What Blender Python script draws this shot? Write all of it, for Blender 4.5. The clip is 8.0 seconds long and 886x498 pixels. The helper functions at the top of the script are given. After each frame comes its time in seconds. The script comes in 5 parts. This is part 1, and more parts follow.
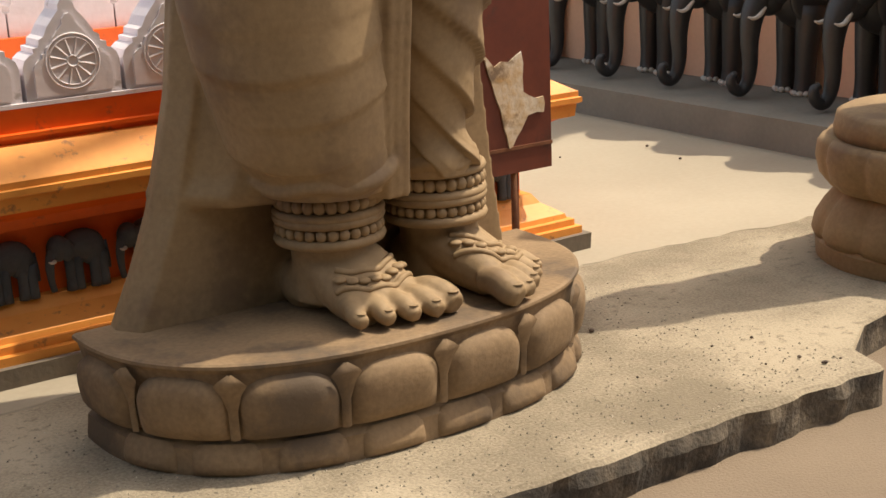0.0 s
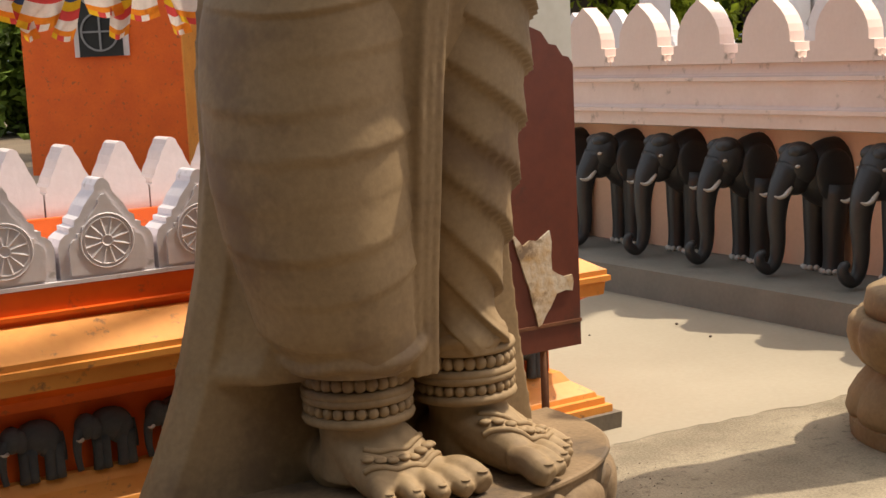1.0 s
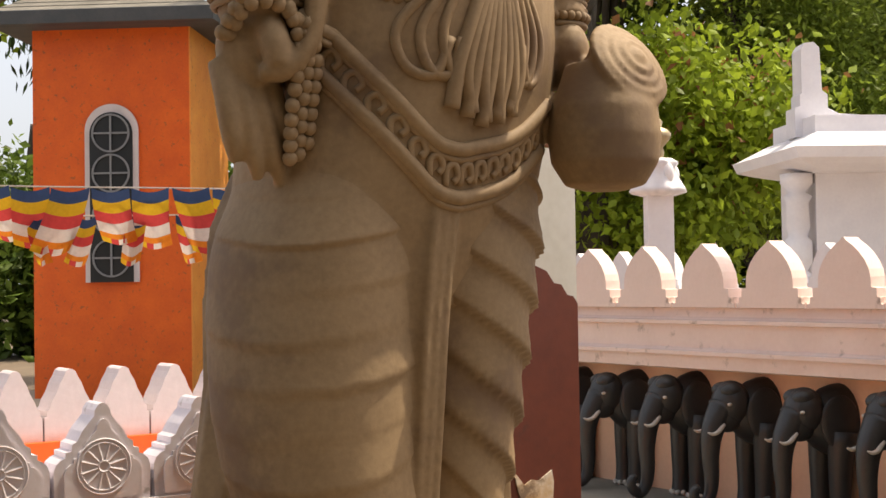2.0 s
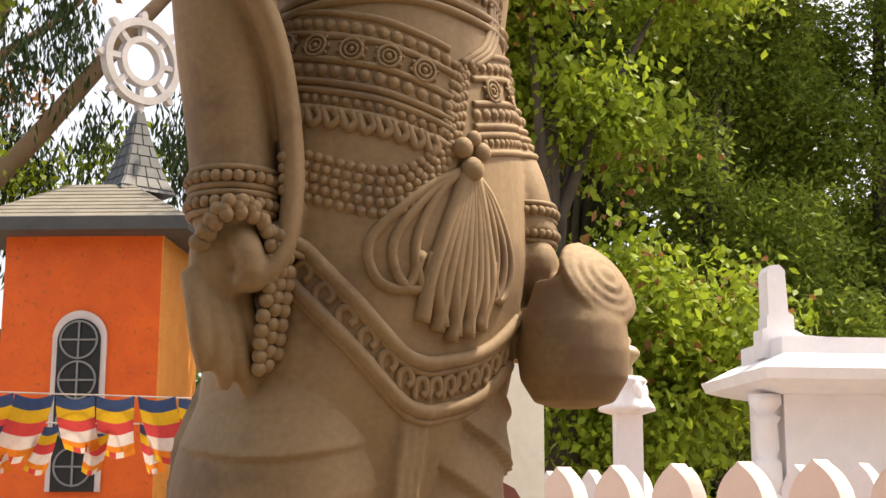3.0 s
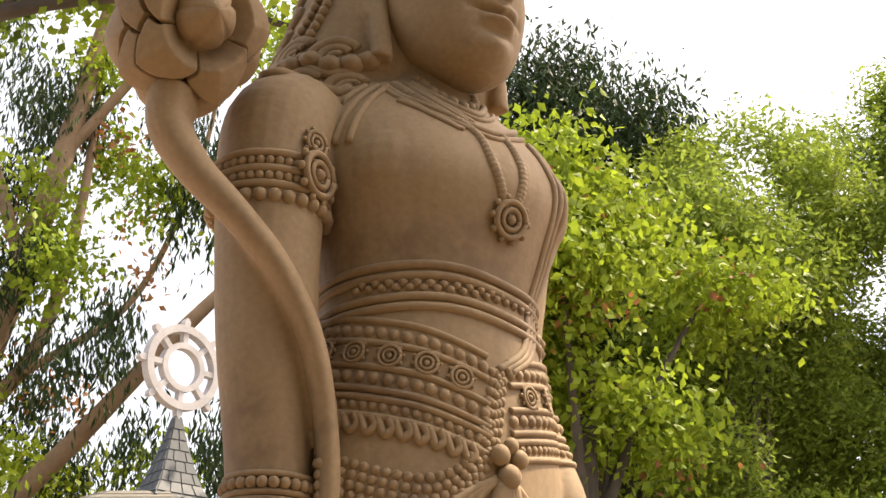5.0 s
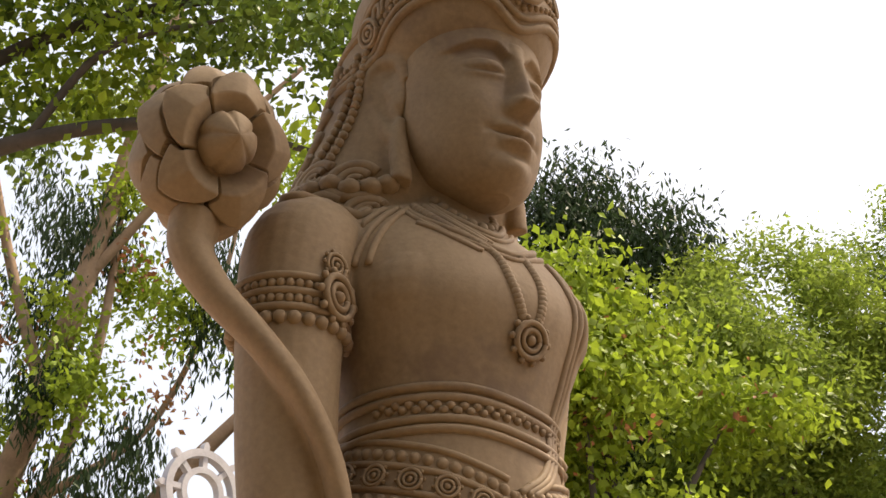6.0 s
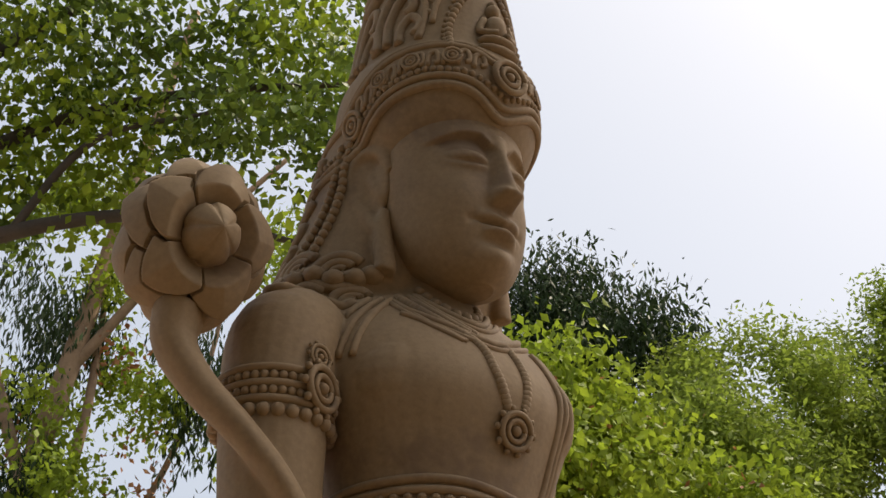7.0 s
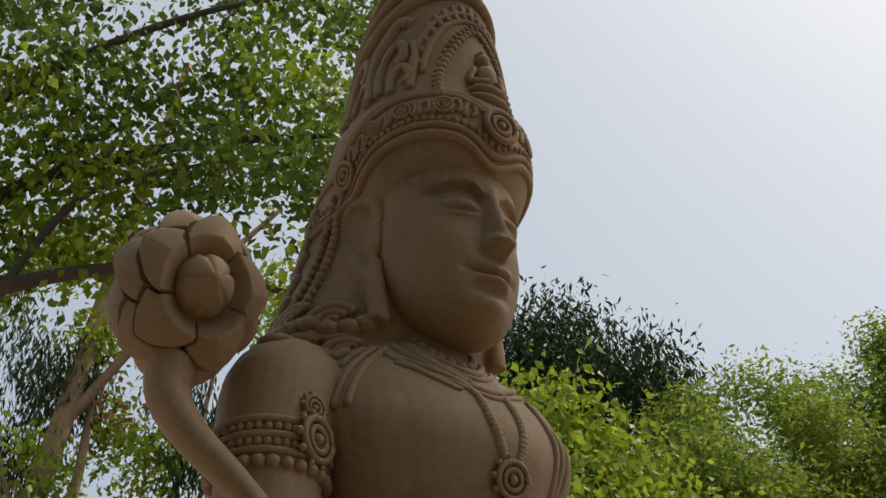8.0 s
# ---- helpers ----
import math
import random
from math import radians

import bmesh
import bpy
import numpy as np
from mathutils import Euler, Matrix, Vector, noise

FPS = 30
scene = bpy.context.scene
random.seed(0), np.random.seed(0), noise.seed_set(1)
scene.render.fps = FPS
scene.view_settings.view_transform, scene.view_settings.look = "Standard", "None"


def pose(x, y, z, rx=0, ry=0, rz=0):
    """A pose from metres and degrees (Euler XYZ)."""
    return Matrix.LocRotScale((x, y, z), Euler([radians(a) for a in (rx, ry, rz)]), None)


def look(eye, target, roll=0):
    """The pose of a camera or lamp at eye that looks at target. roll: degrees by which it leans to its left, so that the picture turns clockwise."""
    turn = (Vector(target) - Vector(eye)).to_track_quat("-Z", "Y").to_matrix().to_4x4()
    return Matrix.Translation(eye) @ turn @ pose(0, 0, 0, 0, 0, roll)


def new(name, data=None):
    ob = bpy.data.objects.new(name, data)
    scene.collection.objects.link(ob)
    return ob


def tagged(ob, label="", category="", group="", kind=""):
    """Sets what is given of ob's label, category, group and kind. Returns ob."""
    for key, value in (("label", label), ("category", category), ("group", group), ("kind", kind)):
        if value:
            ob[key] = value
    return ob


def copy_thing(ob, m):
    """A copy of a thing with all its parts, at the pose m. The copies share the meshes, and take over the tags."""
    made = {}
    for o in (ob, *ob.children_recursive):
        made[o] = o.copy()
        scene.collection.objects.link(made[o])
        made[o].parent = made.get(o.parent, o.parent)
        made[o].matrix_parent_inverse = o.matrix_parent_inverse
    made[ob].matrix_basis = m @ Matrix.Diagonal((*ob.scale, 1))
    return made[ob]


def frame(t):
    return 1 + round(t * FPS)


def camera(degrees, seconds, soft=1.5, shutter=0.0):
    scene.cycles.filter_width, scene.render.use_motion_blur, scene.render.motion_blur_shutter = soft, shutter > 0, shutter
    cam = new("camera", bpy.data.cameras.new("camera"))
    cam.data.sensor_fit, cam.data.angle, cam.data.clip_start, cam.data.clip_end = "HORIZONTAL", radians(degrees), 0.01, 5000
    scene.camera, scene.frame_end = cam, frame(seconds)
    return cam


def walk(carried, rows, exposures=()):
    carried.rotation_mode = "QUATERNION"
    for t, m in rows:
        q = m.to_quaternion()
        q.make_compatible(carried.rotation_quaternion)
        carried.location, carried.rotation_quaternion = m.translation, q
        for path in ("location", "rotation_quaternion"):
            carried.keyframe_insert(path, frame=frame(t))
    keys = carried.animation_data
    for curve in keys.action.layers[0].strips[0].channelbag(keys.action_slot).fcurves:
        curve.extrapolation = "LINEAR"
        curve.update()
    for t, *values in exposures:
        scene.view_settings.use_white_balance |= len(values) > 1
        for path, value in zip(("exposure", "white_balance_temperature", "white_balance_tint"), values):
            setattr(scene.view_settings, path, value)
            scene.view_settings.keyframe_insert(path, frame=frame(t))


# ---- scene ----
# camera: a tripod tilt from the feet of the statue up to its crown
cam = camera(36.2, 8.0)
EYE = 1.55
ROWS = [
    # seconds, yaw to the right, pitch up, roll
    (0.0, 1.65, -15.96, -2.43),
    (0.5, 1.29, -13.71, -2.61),
    (1.0, 0.73, -8.40, -2.61),
    (1.5, 0.37, -3.53, -1.91),
    (2.0, 0.86, 1.51, -0.88),
    (2.2, 1.17, 3.76, -0.78),
    (3.3, 2.33, 12.47, 0.30),
    (3.5, 2.09, 13.75, 0.22),
    (4.0, 1.62, 17.10, 0.42),
    (4.5, 1.16, 20.17, 0.87),
    (5.0, 0.45, 23.41, 0.91),
    (5.2, 0.12, 24.47, 1.29),
    (6.3, -0.70, 29.92, 0.84),
    (6.5, -0.66, 30.76, 0.84),
    (7.0, 0.17, 32.35, 0.26),
    (7.5, 0.79, 33.67, -0.56),
    (8.0, 0.52, 34.40, -0.71),
]


def aim(yaw, pitch, roll):
    y, p = radians(yaw), radians(pitch)
    ahead = Vector((math.sin(y) * math.cos(p), math.cos(y) * math.cos(p), math.sin(p)))
    eye = Vector((0, 0, EYE))
    return look(eye, eye + ahead, roll)


walk(cam, [(t, aim(y, p, r)) for t, y, p, r in ROWS],
     exposures=[(0.0, 0.2, 7050, 10), (1.0, 0.12, 7100, 10), (1.5, 0.18, 7100, 10), (2.2, 0.38, 7150, 12), (3.5, 0.8, 7400, 12), (5.0, 0.9, 7400, 12), (6.3, 0.3, 7050, 12), (7.0, -0.12, 6900, 9), (8.0, -0.5, 6650, 5)])

# ---- daylight ----
SUN_AZ, SUN_EL = 71.0, 61.0      # degrees clockwise from +y, and above the horizon
world = bpy.data.worlds.new("world")
scene.world = world
world.use_nodes = True
wn = world.node_tree
sky = wn.nodes.new("ShaderNodeTexSky")
sky.sky_type = 'NISHITA'
sky.sun_disc = False
sky.sun_elevation = radians(SUN_EL)
sky.sun_rotation = radians(SUN_AZ)
sky.air_density, sky.dust_density, sky.ozone_density = 0.8, 7.5, 0.2
bgn = wn.nodes["Background"]
haze = wn.nodes.new("ShaderNodeMixRGB")      # thin even haze over the whole sky
haze.inputs[0].default_value, haze.inputs[2].default_value = 0.5, (4.1, 4.5, 5.1, 1)
wn.links.new(sky.outputs[0], haze.inputs[1])
wn.links.new(haze.outputs[0], bgn.inputs[0])
bgn.inputs[1].default_value = 0.22
sun = new("sun", bpy.data.lights.new("sun", 'SUN'))
sun.data.energy, sun.data.angle, sun.data.color = 4.2, radians(0.6), (1.0, 0.92, 0.78)
sd = Vector((math.sin(radians(SUN_AZ)) * math.cos(radians(SUN_EL)), math.cos(radians(SUN_AZ)) * math.cos(radians(SUN_EL)), math.sin(radians(SUN_EL))))
sun.matrix_world = look(sd * 50, (0, 0, 0))


# ---- materials ----
def mat(name, col, col2=None, rough=0.8, scale=6.0, fine=60.0, bump=0.15, metal=0.0, spots=None, spot_amount=0.0, spot_scale=3.0, rnd=0.0, trans=0.0, detail=5.0, lo=0.48, hi=0.98):
    """A painted, cast or grown surface: two colours mixed at a coarse and a fine scale, blotches, fine relief."""
    m = bpy.data.materials.new(name)
    m.use_nodes = True
    nt = m.node_tree
    b = nt.nodes["Principled BSDF"]
    b.inputs["Roughness"].default_value = rough
    b.inputs["Metallic"].default_value = metal
    tc = nt.nodes.new("ShaderNodeTexCoord")
    n1 = nt.nodes.new("ShaderNodeTexNoise")
    n1.inputs["Scale"].default_value, n1.inputs["Detail"].default_value = scale, detail
    n2 = nt.nodes.new("ShaderNodeTexNoise")
    n2.inputs["Scale"].default_value, n2.inputs["Detail"].default_value = fine, 4.0
    for n in (n1, n2):
        nt.links.new(tc.outputs["Object"], n.inputs["Vector"])
    mx = nt.nodes.new("ShaderNodeMixRGB")
    c2 = col2 or tuple(min(1, c * 0.72) for c in col)
    mx.inputs[1].default_value, mx.inputs[2].default_value = (*col, 1), (*c2, 1)
    add = nt.nodes.new("ShaderNodeMath")
    add.operation = 'MULTIPLY_ADD'
    nt.links.new(n2.outputs[0], add.inputs[0])
    add.inputs[1].default_value = 0.45
    nt.links.new(n1.outputs[0], add.inputs[2])
    mr = nt.nodes.new("ShaderNodeMapRange")
    mr.inputs[1].default_value, mr.inputs[2].default_value = lo, hi
    nt.links.new(add.outputs[0], mr.inputs[0])
    nt.links.new(mr.outputs[0], mx.inputs[0])
    out = mx.outputs[0]
    if spots:
        n3 = nt.nodes.new("ShaderNodeTexNoise")
        n3.inputs["Scale"].default_value, n3.inputs["Detail"].default_value = spot_scale, 8.0
        n3.inputs["Roughness"].default_value = 0.65
        nt.links.new(tc.outputs["Object"], n3.inputs["Vector"])
        r3 = nt.nodes.new("ShaderNodeMapRange")
        r3.inputs[1].default_value, r3.inputs[2].default_value = 0.62 - spot_amount * 0.25, 0.72 - spot_amount * 0.2
        nt.links.new(n3.outputs[0], r3.inputs[0])
        m3 = nt.nodes.new("ShaderNodeMixRGB")
        nt.links.new(r3.outputs[0], m3.inputs[0])
        nt.links.new(out, m3.inputs[1])
        m3.inputs[2].default_value = (*spots, 1)
        out = m3.outputs[0]
    if rnd:
        geo = nt.nodes.new("ShaderNodeNewGeometry")
        hs = nt.nodes.new("ShaderNodeHueSaturation")
        rr = nt.nodes.new("ShaderNodeMapRange")
        rr.inputs[3].default_value, rr.inputs[4].default_value = 1 - rnd, 1 + rnd
        nt.links.new(geo.outputs["Random Per Island"], rr.inputs[0])
        nt.links.new(rr.outputs[0], hs.inputs["Value"])
        nt.links.new(out, hs.inputs["Color"])
        out = hs.outputs[0]
    nt.links.new(out, b.inputs["Base Color"])
    if bump:
        bp = nt.nodes.new("ShaderNodeBump")
        bp.inputs["Strength"].default_value, bp.inputs["Distance"].default_value = bump, 0.01
        nt.links.new(add.outputs[0], bp.inputs["Height"])
        nt.links.new(bp.outputs[0], b.inputs["Normal"])
    if trans:
        tr = nt.nodes.new("ShaderNodeBsdfTranslucent")
        nt.links.new(out, tr.inputs[0])
        ms = nt.nodes.new("ShaderNodeMixShader")
        ms.inputs[0].default_value = trans
        b.inputs["Specular IOR Level"].default_value = 0.2
        nt.links.new(b.outputs[0], ms.inputs[1])
        nt.links.new(tr.outputs[0], ms.inputs[2])
        nt.links.new(ms.outputs[0], nt.nodes["Material Output"].inputs[0])
    return m


M_STATUE = mat("tan_cement", (0.318, 0.216, 0.114), (0.205, 0.133, 0.066), lo=0.52, hi=0.92, rough=0.72, scale=2.6, fine=55, bump=0.16, spots=(0.175, 0.110, 0.062), spot_amount=0.34, spot_scale=2.6)
# plinth cement: darker and browner than the statue, with random blotches
M_LOTUS = mat("dark_tan_cement", (0.285, 0.190, 0.104), (0.165, 0.105, 0.056), lo=0.50, hi=0.90, rough=0.8, scale=3.2, fine=70, bump=0.3, spots=(0.105, 0.072, 0.045), spot_amount=0.38, spot_scale=3.4)
M_CONC = mat("sandy_concrete", (0.35, 0.292, 0.21), (0.17, 0.138, 0.095), lo=0.60, hi=0.88, rough=0.95, scale=2.2, fine=110, bump=0.9, spots=(0.20, 0.165, 0.115), spot_amount=0.28, spot_scale=26)
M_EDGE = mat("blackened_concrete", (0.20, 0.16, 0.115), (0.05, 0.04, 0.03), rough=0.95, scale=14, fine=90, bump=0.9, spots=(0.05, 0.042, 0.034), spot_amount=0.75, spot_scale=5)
M_GROUND = mat("packed_earth", (0.21, 0.158, 0.11), (0.15, 0.112, 0.077), rough=0.95, scale=1.5, fine=120, bump=0.8)
M_YARD = mat("pale_screed", (0.36, 0.31, 0.235), (0.30, 0.255, 0.19), rough=0.9, scale=1.2, fine=40, bump=0.15)
M_ORANGE = mat("orange_paint", (0.82, 0.135, 0.007), (0.68, 0.095, 0.006), rough=0.55, scale=3, fine=30, bump=0.15, spots=(0.33, 0.09, 0.03), spot_amount=0.12, spot_scale=14)
# orange paint of sunlit parts: the sunlight is put into this amber
M_AMBER = mat("sunlit_orange_paint", (0.84, 0.35, 0.07), (0.74, 0.26, 0.045), rough=0.55, scale=3, fine=30, bump=0.15, spots=(0.35, 0.14, 0.05), spot_amount=0.10, spot_scale=20)
M_PLINTH = mat("grey_plinth", (0.20, 0.16, 0.12), (0.12, 0.10, 0.08), rough=0.95, scale=5, fine=50, bump=0.4)
M_WHITE = mat("lilac_white_paint", (0.74, 0.69, 0.73), (0.64, 0.60, 0.64), rough=0.6, scale=4, fine=40, bump=0.18, spots=(0.42, 0.38, 0.38), spot_amount=0.08, spot_scale=12)
# white of rear merlons and window reveal, shade put into its duller colour
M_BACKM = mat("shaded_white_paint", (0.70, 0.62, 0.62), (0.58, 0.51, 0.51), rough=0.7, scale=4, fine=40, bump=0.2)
M_PINK = mat("pink_paint", (0.82, 0.66, 0.60), (0.73, 0.57, 0.51), rough=0.7, scale=3, fine=40, bump=0.15, spots=(0.42, 0.32, 0.27), spot_amount=0.08, spot_scale=7)
M_PEACH = mat("peach_paint", (0.78, 0.48, 0.32), (0.68, 0.41, 0.27), rough=0.75, scale=3, fine=40, bump=0.15)
M_GREY = mat("grey_ledge", (0.235, 0.215, 0.18), (0.175, 0.16, 0.132), rough=0.85, scale=3, fine=40, bump=0.2)
M_BLACK = mat("black_enamel", (0.022, 0.023, 0.025), (0.034, 0.034, 0.035), rough=0.42, scale=6, fine=60, bump=0.1)
M_CHAR = mat("charcoal_paint", (0.045, 0.05, 0.058), (0.075, 0.08, 0.088), rough=0.7, scale=14, fine=70, bump=0.3)
M_TUSK = mat("ivory_paint", (0.62, 0.58, 0.52), (0.46, 0.42, 0.37), rough=0.6, scale=20, fine=80, bump=0.1)
M_BOARD = mat("maroon_vinyl", (0.17, 0.042, 0.022), (0.11, 0.027, 0.016), rough=0.42, scale=4, fine=30, bump=0.15, spots=(0.07, 0.03, 0.022), spot_amount=0.15, spot_scale=5)
M_PANEL = mat("weathered_white_panel", (0.70, 0.70, 0.66), (0.56, 0.55, 0.50), rough=0.6, scale=3, fine=30, bump=0.1)
M_TORN = mat("torn_backing", (0.72, 0.68, 0.60), (0.50, 0.27, 0.07), rough=0.9, scale=8, fine=40, bump=0.5, spots=(0.22, 0.15, 0.10), spot_amount=0.35, spot_scale=10)
M_RUST = mat("rusty_iron", (0.22, 0.085, 0.035), (0.14, 0.05, 0.025), rough=0.8, scale=20, fine=90, bump=0.3)
M_SLATE = mat("slate_roof", (0.23, 0.21, 0.175), (0.16, 0.147, 0.12), rough=0.8, scale=3, fine=30, bump=0.2)
M_DARKSLATE = mat("dark_slate", (0.055, 0.065, 0.075), (0.085, 0.09, 0.10), rough=0.6, scale=4, fine=30, bump=0.2)
M_GLASSBLK = mat("dark_window", (0.02, 0.022, 0.025), (0.03, 0.03, 0.03), rough=0.25, scale=3, fine=20, bump=0.0)
M_STONEWHITE = mat("white_stone", (0.80, 0.78, 0.80), (0.70, 0.68, 0.71), rough=0.7, scale=3, fine=30, bump=0.1)
# wheel finial: a greyer white than the stone
M_FINIAL = mat("grey_white_paint", (0.56, 0.54, 0.56), (0.44, 0.42, 0.44), rough=0.75, scale=5, fine=40, bump=0.15)
M_IRON = mat("pale_grey_iron", (0.26, 0.26, 0.27), (0.18, 0.18, 0.19), rough=0.6, scale=12, fine=60, bump=0.1)
M_BRASS = mat("brass", (0.45, 0.36, 0.22), (0.34, 0.27, 0.17), rough=0.4, scale=8, fine=60, bump=0.05, metal=0.6)
M_BARK = mat("grey_brown_bark", (0.36, 0.245, 0.155), (0.23, 0.15, 0.095), rough=0.95, scale=5, fine=30, bump=0.6)
M_DARKBARK = mat("dark_bark", (0.09, 0.07, 0.055), (0.055, 0.045, 0.035), rough=0.95, scale=5, fine=30, bump=0.6)
M_LEAF = mat("fresh_leaf", (0.30, 0.38, 0.036), (0.20, 0.28, 0.027), rough=0.5, scale=0.8, fine=12, bump=0.0, rnd=0.35, trans=0.45)
M_LEAFDK = mat("dark_leaf", (0.040, 0.068, 0.020), (0.026, 0.048, 0.015), rough=0.5, scale=0.8, fine=12, bump=0.0, rnd=0.35, trans=0.2)
M_LEAFMID = mat("mid_leaf", (0.258, 0.335, 0.050), (0.17, 0.235, 0.036), rough=0.5, scale=0.6, fine=12, bump=0.0, rnd=0.35, trans=0.5)
M_LEAFFIG = mat("fig_leaf", (0.15, 0.215, 0.032), (0.085, 0.135, 0.022), rough=0.45, scale=0.8, fine=12, bump=0.0, rnd=0.45, trans=0.38)
M_LEAFRED = mat("russet_leaf", (0.36, 0.13, 0.06), (0.28, 0.16, 0.06), rough=0.55, scale=1, fine=12, bump=0.0, rnd=0.3, trans=0.4)
M_PEBBLE = mat("brown_dropping", (0.09, 0.06, 0.045), (0.06, 0.04, 0.03), rough=0.9, scale=30, fine=90, bump=0.3)
FLAGS = [mat(n, c, rough=0.8, scale=4, fine=60, bump=0.05, trans=0.35) for n, c in (
    ("blue_cloth", (0.045, 0.08, 0.18)), ("yellow_cloth", (0.72, 0.45, 0.03)), ("red_cloth", (0.60, 0.07, 0.07)), ("white_cloth", (0.75, 0.70, 0.66)), ("orange_cloth", (0.75, 0.25, 0.03)))]


# ---- mesh helpers ----
def obj(name, bm, material, parent=None, m=None, smooth=False, label=""):
    me = bpy.data.meshes.new(name)
    bmesh.ops.recalc_face_normals(bm, faces=bm.faces)
    bm.to_mesh(me)
    bm.free()
    for mm in (material if isinstance(material, (list, tuple)) else [material]):
        me.materials.append(mm)
    if smooth:
        me.polygons.foreach_set("use_smooth", [True] * len(me.polygons))
    ob = new(name, me)
    if parent is not None:
        ob.parent = parent
    if m is not None:
        ob.matrix_basis = m
    if label:
        ob["label"] = label
    return ob


def part(name, bm, material, parent, label="", smooth=False, m=None):
    return obj(name, bm, material, parent, m, smooth, label)


def empty(name, m=None):
    ob = new(name)
    if m is not None:
        ob.matrix_basis = m
    return ob


def box(bm, x0, y0, z0, x1, y1, z1, mi=0):
    vs = [bm.verts.new(p) for p in ((x0, y0, z0), (x1, y0, z0), (x1, y1, z0), (x0, y1, z0), (x0, y0, z1), (x1, y0, z1), (x1, y1, z1), (x0, y1, z1))]
    for f in ((0, 3, 2, 1), (4, 5, 6, 7), (0, 1, 5, 4), (1, 2, 6, 5), (2, 3, 7, 6), (3, 0, 4, 7)):
        bm.faces.new([vs[i] for i in f]).material_index = mi
    return bm


def rings(bm, loops, mi=0, cap=True):
    """Skin through closed loops of points, all of one count."""
    made = [[bm.verts.new(p) for p in lp] for lp in loops]
    n = len(made[0])
    for a, b in zip(made, made[1:]):
        for i in range(n):
            bm.faces.new((a[i], a[(i + 1) % n], b[(i + 1) % n], b[i])).material_index = mi
    if cap:
        bm.faces.new(list(reversed(made[0]))).material_index = mi
        bm.faces.new(made[-1]).material_index = mi
    return bm


def stack(bm, u0, v0, u1, v1, profile, mi=0):
    """Mouldings that run round a rectangle: rows of (height, outset)."""
    return rings(bm, [[(u0 - o, v0 - o, z), (u1 + o, v0 - o, z), (u1 + o, v1 + o, z), (u0 - o, v1 + o, z)] for z, o in profile], mi)


def lathe(bm, profile, n=32, cx=0.0, cy=0.0, mi=0, wobble=None):
    """Turned shape: rows of (radius, height)."""
    return rings(bm, [[(cx + r * (wobble(k / n, z) if wobble else 1) * math.cos(2 * math.pi * k / n), cy + r * (wobble(k / n, z) if wobble else 1) * math.sin(2 * math.pi * k / n), z) for k in range(n)] for r, z in profile], mi)


def oval(bm, c, r, mi=0, seg=16, ring=10, m=None):
    loops = []
    for j in range(ring + 1):
        a = math.pi * (j + 0.02) / (ring + 0.04) - math.pi / 2
        loops.append([Vector((r[0] * math.cos(a) * math.cos(2 * math.pi * k / seg), r[1] * math.cos(a) * math.sin(2 * math.pi * k / seg), r[2] * math.sin(a))) for k in range(seg)])
    c = Vector([float(v) for v in c])
    loops = [[(m @ p if m else p) + c for p in lp] for lp in loops]
    return rings(bm, loops, mi)


def spline(pts, n):
    """Smooth curve through control points, n samples."""
    P = [np.array(p, float) for p in pts]
    P = [2 * P[0] - P[1]] + P + [2 * P[-1] - P[-2]]
    out = []
    for k in range(n):
        t = k / (n - 1) * (len(P) - 3)
        i = min(int(t), len(P) - 4)
        f = t - i
        a, b, c, d = P[i:i + 4]
        out.append(0.5 * (2 * b + (c - a) * f + (2 * a - 5 * b + 4 * c - d) * f * f + (3 * b - a - 3 * c + d) * f ** 3))
    return out


def tube(bm, pts, mi=0, seg=10, n=None, flat=1.0, up=(0, 0, 1)):
    """Swept round limb through rows of (x, y, z, radius)."""
    P = spline(pts, n or 6 * len(pts)) if len(pts) > 2 or n else [np.array(p, float) for p in pts]
    loops = []
    side = None
    for i, p in enumerate(P):
        d = Vector([float(c) for c in (P[min(i + 1, len(P) - 1)] - P[max(i - 1, 0)])[:3]])
        d.normalize()
        s = d.cross(Vector(up)) if side is None else side - d * side.dot(d)
        if s.length < 1e-4:
            s = d.cross(Vector((1, 0, 0)))
        side = s.normalized()
        o = d.cross(side)
        q = Vector([float(c) for c in p[:3]])
        loops.append([q + max(float(p[3]), 1e-4) * (side * math.cos(2 * math.pi * k / seg) + flat * o * math.sin(2 * math.pi * k / seg)) for k in range(seg)])
    return rings(bm, loops, mi)


def slab(bm, outline, y0, y1, mi=0):
    """A flat shape cut from outline (x, z) with thickness along y."""
    return rings(bm, [[(x, y0, z) for x, z in outline], [(x, y1, z) for x, z in outline]], mi)


def bevelled(bm, w, seg=2, angle=30):
    es = [e for e in bm.edges if len(e.link_faces) == 2 and e.calc_face_angle(0) > radians(angle)]
    bmesh.ops.bevel(bm, geom=es, offset=w, segments=seg, affect='EDGES', clamp_overlap=True)
    return bm


TURN = 32.0
YARD = pose(0, 0, 0, 0, 0, TURN)     # U along the orange wall, V away from it
FLOOR = 0.12

# ---- ground, slab and court ----
bm = bmesh.new()
box(bm, -400, -400, -0.5, 400, 400, 0.0)
tagged(obj("ground", bm, M_GROUND), "bare packed earth ground round the concrete slab", "ground", kind="structure")

